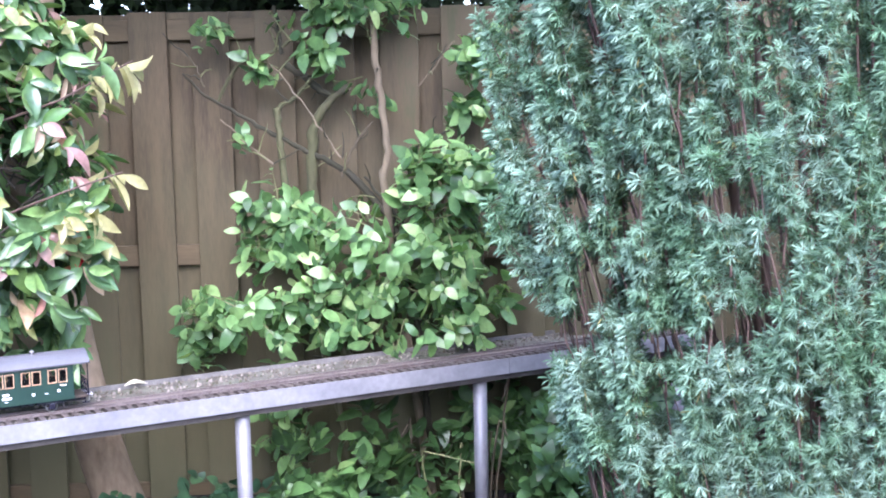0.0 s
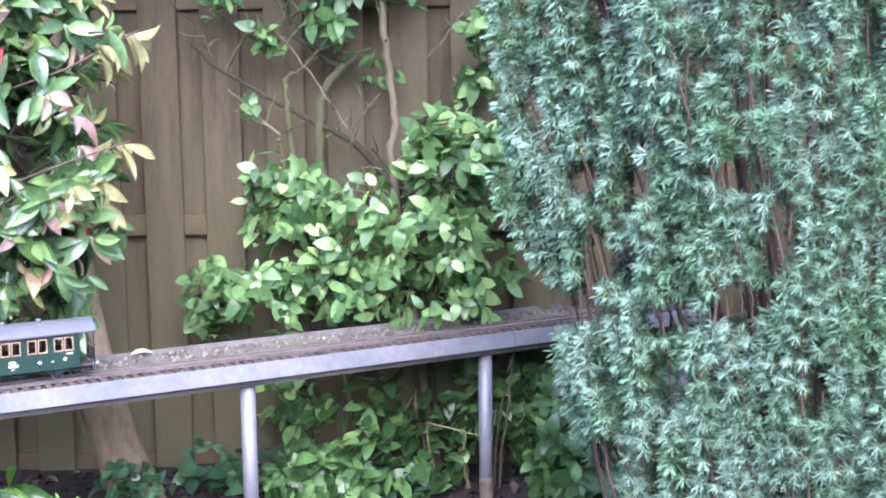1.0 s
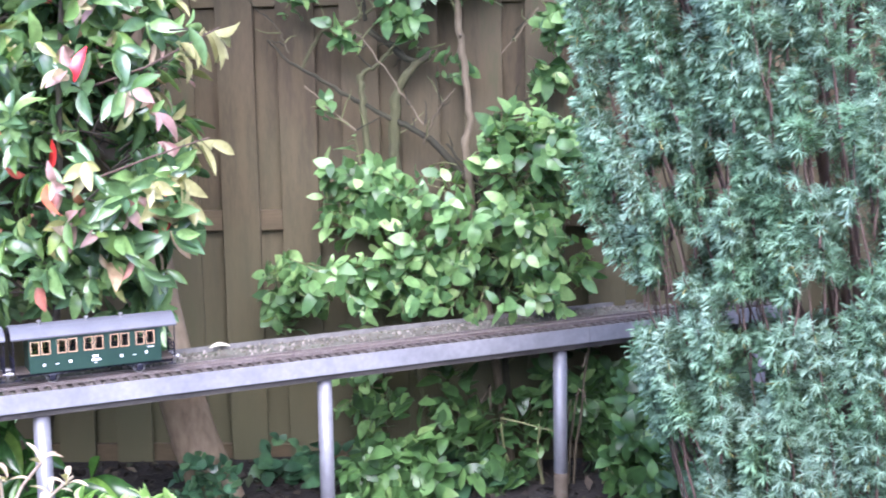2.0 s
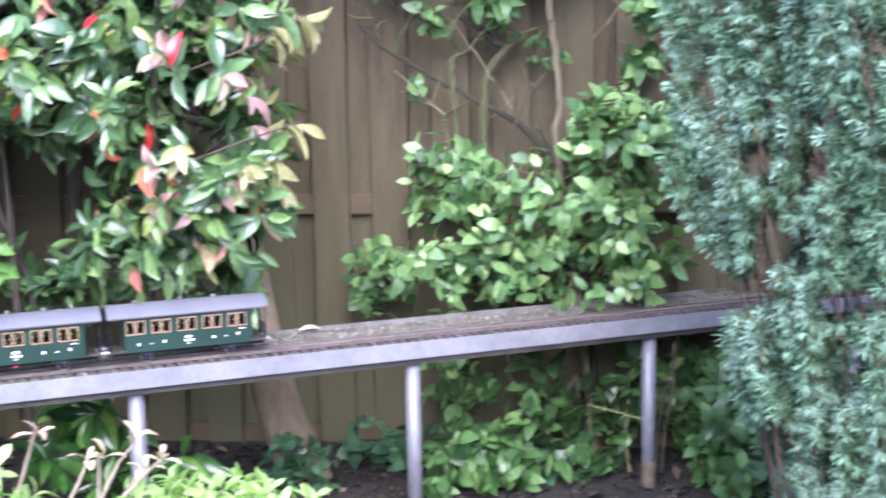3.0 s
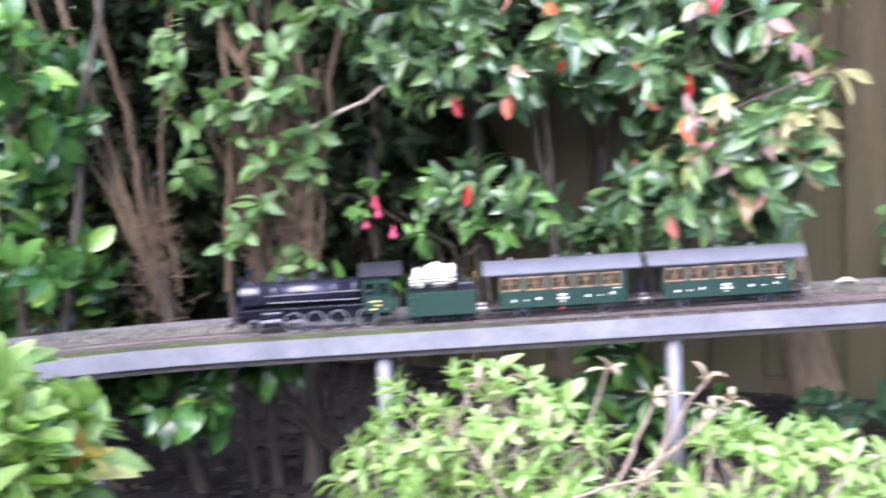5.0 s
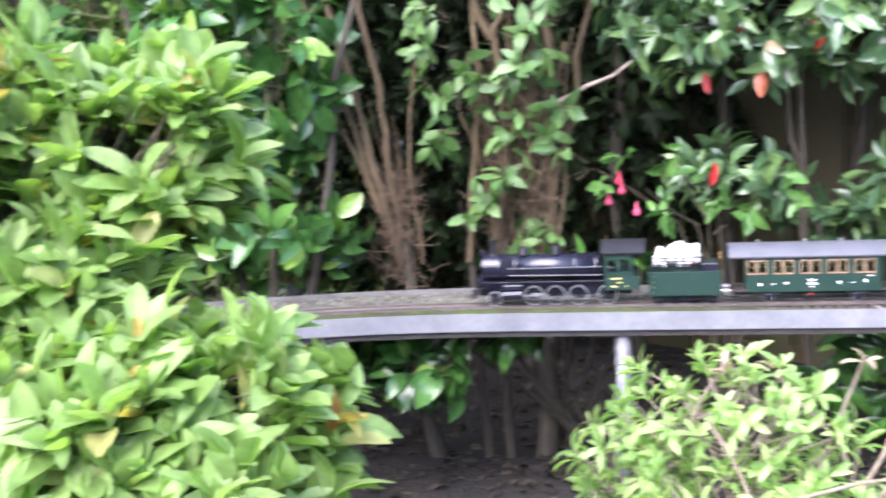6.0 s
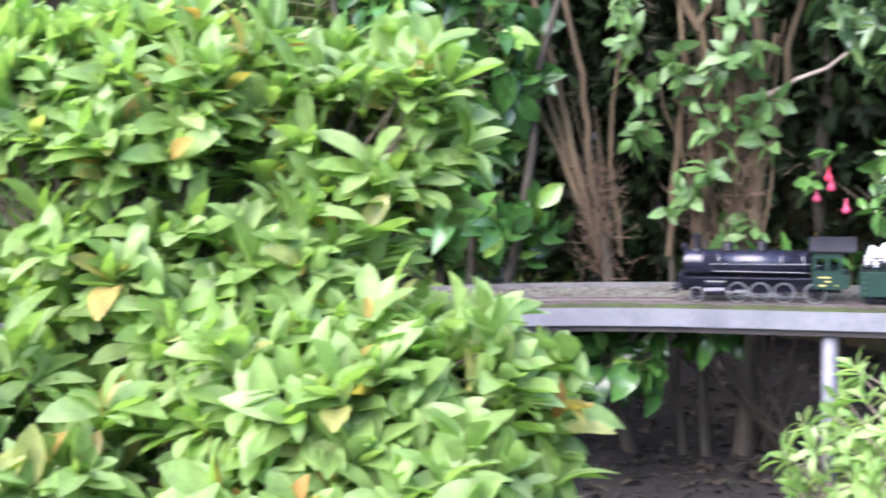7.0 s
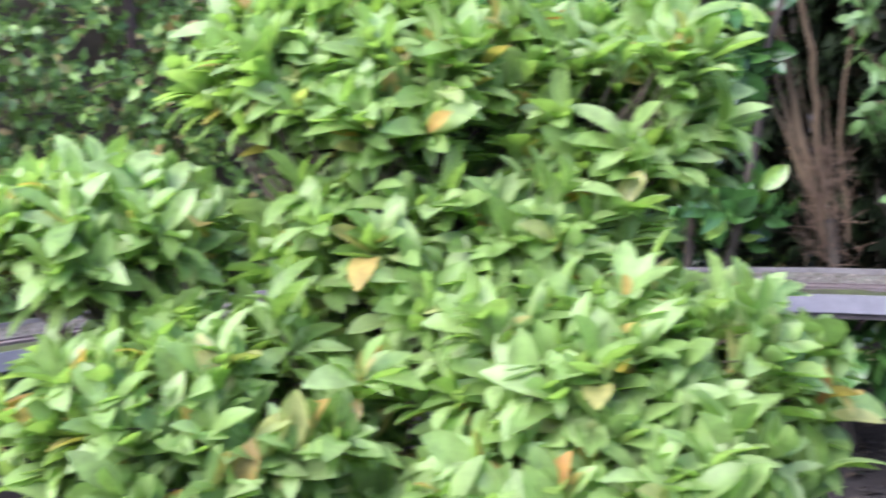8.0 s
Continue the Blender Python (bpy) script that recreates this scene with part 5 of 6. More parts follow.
def build_trunk():
    rng = np.random.default_rng(91)
    o = np.array([-0.995, 3.9, 0])
    t = thing("tree_trunk", o, label="smooth leaning brown tree trunk beside the fence", category="tree")
    pts = np.array([(0.03, 0, -0.06), (0.0, 0, 0.04), (-0.055, 0, 0.2), (-0.11, 0, 0.4), (-0.15, 0, 0.62), (-0.18, 0, 0.85), (-0.21, 0.02, 1.1), (-0.23, 0.05, 1.5), (-0.20, 0.08, 1.9)])
    r = np.array([0.088, 0.079, 0.073, 0.070, 0.068, 0.066, 0.058, 0.052, 0.045])
    v, q = tube_arrays(pts, r, 24)
    me = fast_mesh("trunk", v, q, BARK)
    ob = new("trunk", me)
    ob.parent = t
    tube_part("limb", [(np.array([(-0.21, 0.01, 0.95), (-0.32, -0.02, 1.15), (-0.45, -0.03, 1.5), (-0.5, 0.0, 1.9)]), (0.045, 0.038, 0.03, 0.02), 12)], BARK, t)


build_trunk()

IVY = [(0.0, (0.018, 0.05, 0.025)), (0.6, (0.035, 0.09, 0.045)), (1.0, (0.07, 0.14, 0.06))]
IVY_ONE = leaf_mat("ivy_leaf", IVY, rough=0.35, glow=0.12)


def build_ivy(at, r, n, name="ivy", label="dark ivy creeping over the soil", size=0.055):
    rng = np.random.default_rng(int(abs(at[0]) * 1000) + n)
    iv = thing(name, at, label=label, category="plant")
    p, d = blob(rng, (0, 0, 0.02), r, n, 0.2)
    p[:, 2] = np.abs(p[:, 2]) + 0.02
    A = unit(np.array([0, -0.4, 0.8]) + rng.normal(0, 0.4, (n, 3)))
    foliage(rng, shoots(rng, p, A, 3, size, 0.8, 65, 0.03, 0.2), OVATE, IVY_ONE, IVY_ONE, iv, near=min(3 * n, 120))


build_ivy((-0.72, 4.05, 0.0), (0.20, 0.12, 0.12), 34)
build_ivy((-0.98, 3.74, 0.0), (0.12, 0.08, 0.20), 60, "fern_clump", "small dark green clump at the foot of the trunk", 0.035)
build_ivy((-0.3, 4.0, 0.0), (0.3, 0.12, 0.10), 30)


FUCH = [(0.0, (0.0375, 0.0975, 0.0225)), (0.5, (0.0675, 0.165, 0.0375)), (1.0, (0.12, 0.2475, 0.06))]
FUCH_LEAF = leaf_mat("fuchsia_leaf", FUCH, rough=0.35, glow=0.25)
FUCH_MASS = leaf_mat("fuchsia_foliage", FUCH, rough=0.35, glow=0.25, single=False)
PETAL = leaf_mat("fuchsia_petal", [(0.0, (0.55, 0.03, 0.08)), (1.0, (0.62, 0.10, 0.20))], rough=0.45, glow=0.3)


def build_fuchsia():
    rng = np.random.default_rng(95)
    o = np.array([-1.95, 3.42, 0])
    sh = thing("fuchsia_shrub", o, label="thin arching fuchsia with hanging pink-red flowers", category="shrub")
    ends = [(-0.24, -0.30, 0.86), (-0.12, -0.26, 0.80), (0.02, -0.18, 0.83), (0.18, -0.12, 0.80), (0.08, -0.2, 0.68), (-0.05, -0.2, 0.92)]
    for e in ends:
        e = np.array(e)
        tube_part("stem", [(np.vstack([bent(rng, (0.04 * e[0], 0, 0), (0.3 * e[0], -0.02, 0.5), 5, 0.01), bent(rng, (0.45 * e[0], 0.3 * e[1], 0.68), e, 4, 0.01)]), np.linspace(0.006, 0.0018, 9), 5)], STEM, sh)
    P = np.concatenate([np.array(e) + rng.normal(0, 0.05, (2, 3)) for e in ends])
    A = unit(np.array([-0.1, -0.7, 0.2]) + rng.normal(0, 0.5, P.shape))
    foliage_at(rng, shoots(rng, P, A, 5, 0.062, 0.42, 64, 0.06, 0.35), LANCE, FUCH_LEAF, FUCH_MASS, sh, o, 120, "fresh green fuchsia leaves")
    for x, y, z in ((-0.22, -0.30, 0.78), (-0.19, -0.29, 0.84), (-0.17, -0.31, 0.815), (-0.14, -0.28, 0.75), (0.0, -0.22, 0.60)):
        bm = bmesh.new()
        lathe(bm, (x, y, z), [(0.003, -0.020), (0.010, -0.016), (0.011, -0.008), (0.005, 0.002), (0.003, 0.012), (0.001, 0.024)], 10)
        part("flower", bm, PETAL, sh, "hanging pink-red flower", smooth=True)


build_fuchsia()

# litter kept near-black too, carrying the shade on the ground
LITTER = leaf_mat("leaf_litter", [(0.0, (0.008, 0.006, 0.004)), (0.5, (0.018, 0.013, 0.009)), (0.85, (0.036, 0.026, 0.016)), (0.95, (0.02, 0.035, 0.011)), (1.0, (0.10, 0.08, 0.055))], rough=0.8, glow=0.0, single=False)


def build_litter():
    rng = np.random.default_rng(97)
    n = 9000
    x, y = rng.uniform(-4.1, 0.9, n), rng.uniform(1.2, 4.25, n)
    z = np.array([0.05 * noise.noise((a * 0.9, b * 0.9, 0.0)) + 0.015 * noise.noise((a * 5, b * 5, 3.0)) for a, b in zip(x, y)])
    P = np.stack([x, y, z + 0.008], 1)
    D = unit(np.stack([rng.normal(size=n), rng.normal(size=n), rng.normal(0, 0.25, n)], 1))
    N = unit(np.array([0, 0, 1.0]) + rng.normal(0, 0.35, (n, 3)))
    L = rng.uniform(0.02, 0.06, n)
    v, q = join_arrays([leaf_mesh(s, P[k::2], D[k::2], N[k::2], L[k::2], L[k::2] * 0.5) for k, s in enumerate(SMALL)])
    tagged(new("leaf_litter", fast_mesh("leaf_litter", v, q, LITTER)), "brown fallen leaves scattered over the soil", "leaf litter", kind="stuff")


build_litter()


def build_low_laurel():
    """A low spreading bush with long glossy leaves behind the trestle posts."""
    rng = np.random.default_rng(99)
    o = np.array([-1.46, 3.56, 0])
    sh = thing("rhododendron_bush", o, label="low bush with long drooping glossy dark leaves", category="shrub")
    tips = []
    for k in range(7):
        tip = np.array([0.02 + 0.05 * (k - 3) + rng.normal(0, 0.03), -0.16 + rng.normal(0, 0.06), rng.uniform(0.16, 0.38)])
        tips.append(tip)
        tube_part("stem", [(bent(rng, (0.02 * (k - 3), 0, 0), tip, 6, 0.015), np.linspace(0.007, 0.003, 6), 6)], BARK_DARK, sh)
    P = np.concatenate([np.array(tips), np.array(tips) + rng.normal(0, 0.05, (7, 3))])
    A = unit(np.array([0.1, -0.8, 0.35]) + rng.normal(0, 0.35, P.shape))
    foliage(rng, shoots(rng, P, A, 7, 0.115, 0.30, 70, 0.03, 0.45), LANCE, LAU_ONE, LAU_MASS, sh, near=98)


build_low_laurel()


def build_track_laurel():
    """A laurel whose broad leaves show under the deck and over its rear edge."""
    rng = np.random.default_rng(103)
    o = np.array([-2.27, 3.08, 0])
    sh = thing("laurel_bush", o, label="young laurel with broad glossy leaves pushing under the trestle", category="shrub")
    high = np.array([(-2.20, 3.02, 0.60), (-2.12, 3.07, 0.62), (-2.28, 2.98, 0.59), (-2.05, 3.11, 0.60)]) - o
    low = np.array([(-2.34, 2.79, 0.43), (-2.26, 2.73, 0.44), (-2.42, 2.70, 0.43), (-2.20, 2.79, 0.44), (-2.38, 2.86, 0.38), (-2.48, 2.77, 0.42)]) - o
    for k, tip in enumerate(np.concatenate([high, low])):
        tube_part("stem", [(bent(rng, (0.02 * (k - 4), 0, 0), tip, 6, 0.012), np.linspace(0.006, 0.003, 6), 6)], BARK_DARK, sh)
    up = shoots(rng, high, unit(np.array([0.1, 0.1, 0.8]) + rng.normal(0, 0.25, high.shape)), 5, 0.095, 0.46, 58, 0.03, 0.1)
    under = shoots(rng, low, unit(np.array([0.2, -0.8, -0.05]) + rng.normal(0, 0.2, low.shape)), 6, 0.090, 0.40, 55, 0.03, 0.2)
    foliage(rng, [np.concatenate(c) for c in zip(up, under)], OBLONG, LAU_ONE, LAU_MASS, sh, near=len(up[0]) + len(under[0]))


build_track_laurel()


def build_debris():
    """A pale fallen leaf and a scatter of pale chips on the trestle."""
    rng = np.random.default_rng(107)
    pale = leaf_mat("bleached_leaf", [(0.0, (0.55, 0.50, 0.40)), (1.0, (0.62, 0.57, 0.47))], rough=0.5, glow=0.3)
    p, d = line_at(1.11, 0.262)
    q = leaf_mesh(OBLONG[0], np.array([[p[0], p[1], 0.551]]), np.array([[-d[0], -d[1], 0.10]]), np.array([[0.1, -0.3, 1.0]]), np.array([0.065]), np.array([0.022]))
    tagged(new("fallen_leaf", fast_mesh("fallen_leaf", *q, pale)), "bleached fallen leaf lying on the edge of the trestle", "leaf")
    p, d = line_at(1.334, 0.165)
    heap = thing("stone_chips", (p[0], p[1], 0.538), label="small heap of pale pinkish stone chips on the trestle", category="stones")
    for k in range(16):
        c = Vector((rng.normal(0, 0.016), rng.normal(0, 0.010), rng.uniform(0.003, 0.009)))
        bm = bmesh.new()
        bmesh.ops.create_icosphere(bm, subdivisions=1, radius=rng.uniform(0.003, 0.0065), matrix=Matrix.Translation(c))
        for v in bm.verts:
            v.co = c + (v.co - c) * (1 + 0.5 * noise.noise(v.co * 200 + Vector((k, 0, 0))))
        part("chip", bm, CHIP, heap)


CHIP = rough_mat("pale_chip", [(0.3, (0.42, 0.33, 0.28)), (0.7, (0.62, 0.54, 0.48))], 60.0, rough=0.9, fine=200)
build_debris()


# ---- the model train ----
BLACK = rough_mat("black_enamel", [(0.3, (0.009, 0.009, 0.017)), (0.7, (0.018, 0.018, 0.030))], 20.0, rough=0.2, bump=0.03, dist=0.0005, fine=120)
GREEN = rough_mat("green_enamel", [(0.3, (0.0085, 0.027, 0.02106)), (0.7, (0.01445, 0.0375, 0.02886))], 14.0, rough=0.35, bump=0.03, dist=0.0005, fine=120)
ROOF = rough_mat("grey_roof", [(0.3, (0.0682, 0.07006, 0.0837)), (0.7, (0.0961, 0.0992, 0.1147))], 14.0, rough=0.45, bump=0.05, dist=0.0005, fine=120)
SOOT = rough_mat("sooty_black", [(0.3, (0.007, 0.007, 0.010)), (0.7, (0.014, 0.014, 0.018))], 20.0, rough=0.5, spec=0.3, bump=0.05, dist=0.0005, fine=120)
CAB_ROOF = rough_mat("dark_roof", [(0.3, (0.0096, 0.0096, 0.0128)), (0.7, (0.02, 0.02, 0.024))], 14.0, rough=0.7, spec=0.2, fine=120)
STEEL = rough_mat("bright_steel", [(0.3, (0.3, 0.3, 0.306)), (0.7, (0.396, 0.396, 0.402))], 20.0, rough=0.35, bump=0.05, dist=0.0005, metal=0.6, fine=120)
ROD_STEEL = rough_mat("oiled_steel", [(0.3, (0.10, 0.10, 0.105)), (0.7, (0.17, 0.17, 0.175))], 20.0, rough=0.4, bump=0.05, dist=0.0005, metal=0.6, fine=120)
BRASS = rough_mat("brass", [(0.3, (0.45, 0.30, 0.10)), (0.7, (0.62, 0.44, 0.17))], 20.0, rough=0.3, bump=0.05, dist=0.0005, metal=1.0, fine=120)
ORANGE = rough_mat("varnished_teak", [(0.3, (0.30, 0.185, 0.115)), (0.7, (0.42, 0.28, 0.18))], 30.0, rough=0.4, fine=120)
INSIDE = rough_mat("dark_interior", [(0.3, (0.012, 0.010, 0.010)), (0.7, (0.05, 0.035, 0.025))], 40.0, rough=0.8, fine=90)
WHITE = rough_mat("white_paint", [(0.3, (0.68, 0.68, 0.68)), (0.7, (0.82, 0.82, 0.82))], 30.0, rough=0.5, fine=120)
YELLOW = rough_mat("yellow_paint", [(0.3, (0.50, 0.42, 0.12)), (0.7, (0.62, 0.52, 0.18))], 30.0, rough=0.5, fine=120)
RED = rough_mat("red_paint", [(0.3, (0.40, 0.02, 0.02)), (0.7, (0.5, 0.03, 0.03))], 30.0, rough=0.5, fine=120)
LUMP = rough_mat("white_stone", [(0.3, (0.72, 0.71, 0.71)), (0.7, (0.88, 0.87, 0.87))], 60.0, rough=0.9, bump=0.8, dist=0.002, fine=200)
PANE = bpy.data.materials.new("window_glass")
PANE.use_nodes = True
PANE.node_tree.nodes["Principled BSDF"].inputs["Roughness"].default_value = 0.05
PANE.node_tree.nodes["Principled BSDF"].inputs["Transmission Weight"].default_value = 1.0
PANE.node_tree.nodes["Principled BSDF"].inputs["Base Color"].default_value = (0.75, 0.78, 0.78, 1)

HEAD_S = 2.80               # where the front buffers stand on the line


def on_track(name, back, length, **tags):
    """An Empty on the rails, back metres behind the front buffers; +x runs towards the rear, +y to the far side."""
    p, q = line_at(HEAD_S - back, RAIL_OFF)[0], line_at(HEAD_S - back - length, RAIL_OFF)[0]
    d = p - q
    ob = thing(name, (p[0], p[1], RAIL_TOP), **tags)
    ob.rotation_euler = (0, 0, math.atan2(-d[1], -d[0]))
    return ob


def wheel(parent, x, r, y, mat_rim=None, spokes=10, name="wheel"):
    """A spoked wheel with its flange, tyre and spokes, standing on the rail at y."""
    s = -1 if y < 0 else 1
    bm = bmesh.new()
    rings = []
    for rr, yy in ((r * 0.91, -0.003), (r, -0.003), (r, 0.001), (r * 1.06, 0.001), (r * 1.06, 0.003), (r * 0.91, 0.003)):
        rings.append([bm.verts.new((x + rr * math.cos(2 * math.pi * k / 28), y - s * yy, r + rr * math.sin(2 * math.pi * k / 28))) for k in range(28)])
    for a, b in zip(rings, rings[1:] + rings[:1]):
        for k in range(28):
            bm.faces.new((a[k], a[(k + 1) % 28], b[(k + 1) % 28], b[k]))
    bmesh.ops.recalc_face_normals(bm, faces=bm.faces)
    w = part(name, bm, mat_rim or STEEL, parent, "wheel with a bright steel tyre", smooth=False)
    bm = bmesh.new()
    for k in range(spokes):
        a = 2 * math.pi * k / spokes
        rod(bm, (x, y, r), (x + r * 0.93 * math.cos(a), y, r + r * 0.93 * math.sin(a)), 0.0012, seg=5)
    rod(bm, (x, y - 0.004, r), (x, y + 0.004, r), 0.005, seg=10)
    part("spokes", bm, BLACK, w)
    return w


def buffers(parent, x, outward, metal=STEEL):
    for y in (-0.027, 0.027):
        bm = bmesh.new()
        rod(bm, (x, y, 0.033), (x + outward * 0.013, y, 0.033), 0.0035, seg=10)
        rod(bm, (x + outward * 0.013, y, 0.033), (x + outward * 0.015, y, 0.033), 0.0075, seg=14)
        part("buffer", bm, metal, parent)
    bm = bmesh.new()
    rod(bm, (x, 0, 0.028), (x + outward * 0.016, 0, 0.024), 0.0022, seg=8)
    rod(bm, (x + outward * 0.014, 0, 0.026), (x + outward * 0.014, 0, 0.012), 0.0018, seg=8)
    part("coupling_hook", bm, metal, parent)


def build_locomotive():
    lo = on_track("steam_locomotive", 0, 0.46, label="glossy black model steam locomotive with a dark green cab", category="locomotive")
    bm = bmesh.new()
    rod(bm, (0.034, 0, 0.102), (0.075, 0, 0.102), 0.0355, seg=32)
    part("smokebox", bm, BLACK, lo, smooth=False)
    bm = bmesh.new()
    rod(bm, (0.0755, 0, 0.102), (0.352, 0, 0.102), 0.0345, seg=36)
    boiler = part("boiler", bm, BLACK, lo, "long glossy black boiler")
    boiler.data.polygons.foreach_set("use_smooth", [len(f.vertices) == 4 for f in boiler.data.polygons])
    for x in (0.078, 0.12, 0.17, 0.225, 0.28, 0.335):
        bm = bmesh.new()
        rod(bm, (x - 0.002, 0, 0.102), (x + 0.002, 0, 0.102), 0.0352, seg=36)
        part("boiler_band", bm, BLACK, boiler)
    bm = bmesh.new()
    rod(bm, (0.030, 0, 0.102), (0.035, 0, 0.102), 0.029, seg=28)
    rod(bm, (0.026, 0, 0.102), (0.031, 0, 0.102), 0.006, seg=12)
    part("smokebox_door", bm, BLACK, lo)
    bm = bmesh.new()
    lathe(bm, (0.060, 0, 0.134), [(0.014, 0.0), (0.011, 0.006), (0.0095, 0.03), (0.0115, 0.038), (0.0115, 0.044), (0.008, 0.044)], 20)
    part("chimney", bm, SOOT, lo, smooth=False)
    for x, r, h in ((0.142, 0.0145, 0.024), (0.229, 0.0125, 0.026)):
        bm = bmesh.new()
        lathe(bm, (x, 0, 0.134), [(r + 0.004, 0), (r, 0.005), (r, h * 0.7), (r * 0.85, h * 0.9), (r * 0.4, h)], 20)
        part("dome", bm, SOOT, lo, smooth=True)
    bm = bmesh.new()
    rod(bm, (0.142, 0, 0.157), (0.142, 0, 0.176), 0.0022, seg=8)
    rod(bm, (0.142, 0, 0.170), (0.142, 0, 0.174), 0.0035, seg=8)
    part("whistle", bm, BRASS, lo, "small brass whistle")
    bm = bmesh.new()
    rod(bm, (0.365, 0.0, 0.172), (0.365, 0, 0.184), 0.002, seg=8)
    part("cab_whistle", bm, BRASS, lo)
    for y in (-0.024, 0.024):
        bm = bmesh.new()
        lathe(bm, (0.022, y, 0.058), [(0.006, 0), (0.0075, 0.004), (0.0075, 0.015), (0.004, 0.018)], 14)
        part("lamp", bm, BLACK, lo, "black front lamp")
    bm = bmesh.new()
    lathe(bm, (0.030, 0, 0.134), [(0.006, 0), (0.0075, 0.004), (0.0075, 0.014), (0.004, 0.017)], 14)
    part("lamp", bm, BLACK, lo, "black front lamp")
    # running boards, frames and front
    for y in (-0.038, 0.038):
        bm = bmesh.new()
        box(bm, (0.195, y, 0.068), (0.33, 0.018, 0.004), 0.0008)
        part("running_board", bm, BLACK, lo)
        bm = bmesh.new()
        rod(bm, (0.10, y * 0.98, 0.104), (0.35, y * 0.98, 0.106), 0.0012, seg=6)
        for x in (0.11, 0.18, 0.26, 0.33):
            rod(bm, (x, y * 0.9, 0.104), (x, y * 0.98, 0.104), 0.001, seg=5)
        part("handrail", bm, STEEL, lo, "bright steel handrail")
        bm = bmesh.new()
        rod(bm, (0.105, y * 0.95, 0.085), (0.35, y * 0.95, 0.083), 0.0022, seg=8)
        part("pipe", bm, BLACK, lo)
        bm = bmesh.new()
        rod(bm, (0.088, y * 1.02, 0.032), (0.138, y * 1.02, 0.034), 0.0125, seg=18)
        rod(bm, (0.084, y * 1.02, 0.032), (0.089, y * 1.02, 0.032), 0.0135, seg=18)
        part("cylinder", bm, BLACK, lo)
        bm = bmesh.new()
        box(bm, (0.113, y * 1.02, 0.053), (0.05, 0.016, 0.011), 0.002)
        chest = part("valve_chest", bm, BLACK, lo)
        bm = bmesh.new()
        box(bm, (0.113, y * 1.02, 0.0592), (0.05, 0.014, 0.0022), 0.0006)
        part("chest_cover", bm, STEEL, chest, "bright steel chest cover")
        bm = bmesh.new()
        rod(bm, (0.138, y * 1.1, 0.032), (0.185, y * 1.1, 0.030), 0.0015, seg=6)
        box(bm, (0.178, y * 1.1, 0.034), (0.03, 0.003, 0.006))
        part("crosshead", bm, STEEL, lo)
        bm = bmesh.new()
        box(bm, (0.247, y * 1.06, 0.020), (0.165, 0.0025, 0.0028), 0.0006)
        box(bm, (0.228, y * 1.12, 0.026), (0.11, 0.0025, 0.0032), 0.0006)
        part("coupling_rod", bm, ROD_STEEL, lo, "dull steel coupling rod")
    bm = bmesh.new()
    box(bm, (0.225, 0, 0.045), (0.41, 0.034, 0.036), 0.002)
    part("frame", bm, BLACK, lo)
    bm = bmesh.new()
    box(bm, (0.011, 0, 0.034), (0.006, 0.088, 0.020), 0.001)
    box(bm, (0.030, 0, 0.052), (0.035, 0.084, 0.003), 0.0006)
    part("buffer_beam", bm, BLACK, lo)
    buffers(lo, 0.008, -1, BLACK)
    for y in (-GAUGE / 2 - 0.0005, GAUGE / 2 + 0.0005):
        wheel(lo, 0.061, 0.019, y, name="pilot_wheel")
        for x in (0.168, 0.226, 0.287, 0.365):
            wheel(lo, x, 0.0262, y, spokes=12, name="driving_wheel")
    # cab
    for y in (-0.044, 0.044):
        bm = bmesh.new()
        for c, s in (((0.396, y, 0.066), (0.074, 0.003, 0.046)), ((0.396, y, 0.134), (0.074, 0.003, 0.014)), ((0.362, y, 0.108), (0.006, 0.003, 0.038)), ((0.396, y, 0.108), (0.006, 0.003, 0.038)), ((0.430, y, 0.108), (0.006, 0.003, 0.038))):
            box(bm, c, s)
        side = part("cab_side", bm, GREEN, lo, "dark green cab side")
        for x in (0.379, 0.413):
            bm = bmesh.new()
            for c, s in (((x, y * 1.02, 0.0905), (0.028, 0.003, 0.003)), ((x, y * 1.02, 0.1255), (0.028, 0.003, 0.003)), ((x - 0.0125, y * 1.02, 0.108), (0.003, 0.003, 0.034)), ((x + 0.0125, y * 1.02, 0.108), (0.003, 0.003, 0.034))):
                box(bm, c, s)
            part("window_frame", bm, GREEN, side)
        bm = bmesh.new()
        for x, z, w in ((0.389, 0.074, 0.036), (0.397, 0.063, 0.016), (0.383, 0.053, 0.020), (0.418, 0.053, 0.005)):
            box(bm, (x, y * 1.04, z), (w * 0.8, 0.0008, 0.0036))
        part("lettering", bm, YELLOW, side, "illegible yellow lettering")
        bm = bmesh.new()
        box(bm, (0.442, y, 0.062), (0.02, 0.003, 0.034), 0.001)
        part("step_panel", bm, GREEN, lo)
        bm = bmesh.new()
        rod(bm, (0.452, y * 1.02, 0.045), (0.452, y * 1.02, 0.125), 0.0012, seg=6)
        part("grab_rail", bm, BRASS, lo)
    bm = bmesh.new()
    box(bm, (0.361, 0, 0.095), (0.003, 0.086, 0.095))
    box(bm, (0.405, 0, 0.046), (0.09, 0.084, 0.004))
    box(bm, (0.372, 0, 0.075), (0.02, 0.05, 0.055), 0.003)
    part("cab_front", bm, BLACK, lo)
    bm = bmesh.new()
    vs = []
    for x in (0.351, 0.466):
        ring = []
        for k in range(11):
            a = -1 + 0.2 * k
            ring.append((x, 0.054 * a, 0.172 - 0.028 * a * a))
        vs.append(ring)
    top = [[bm.verts.new(p) for p in r] for r in vs]
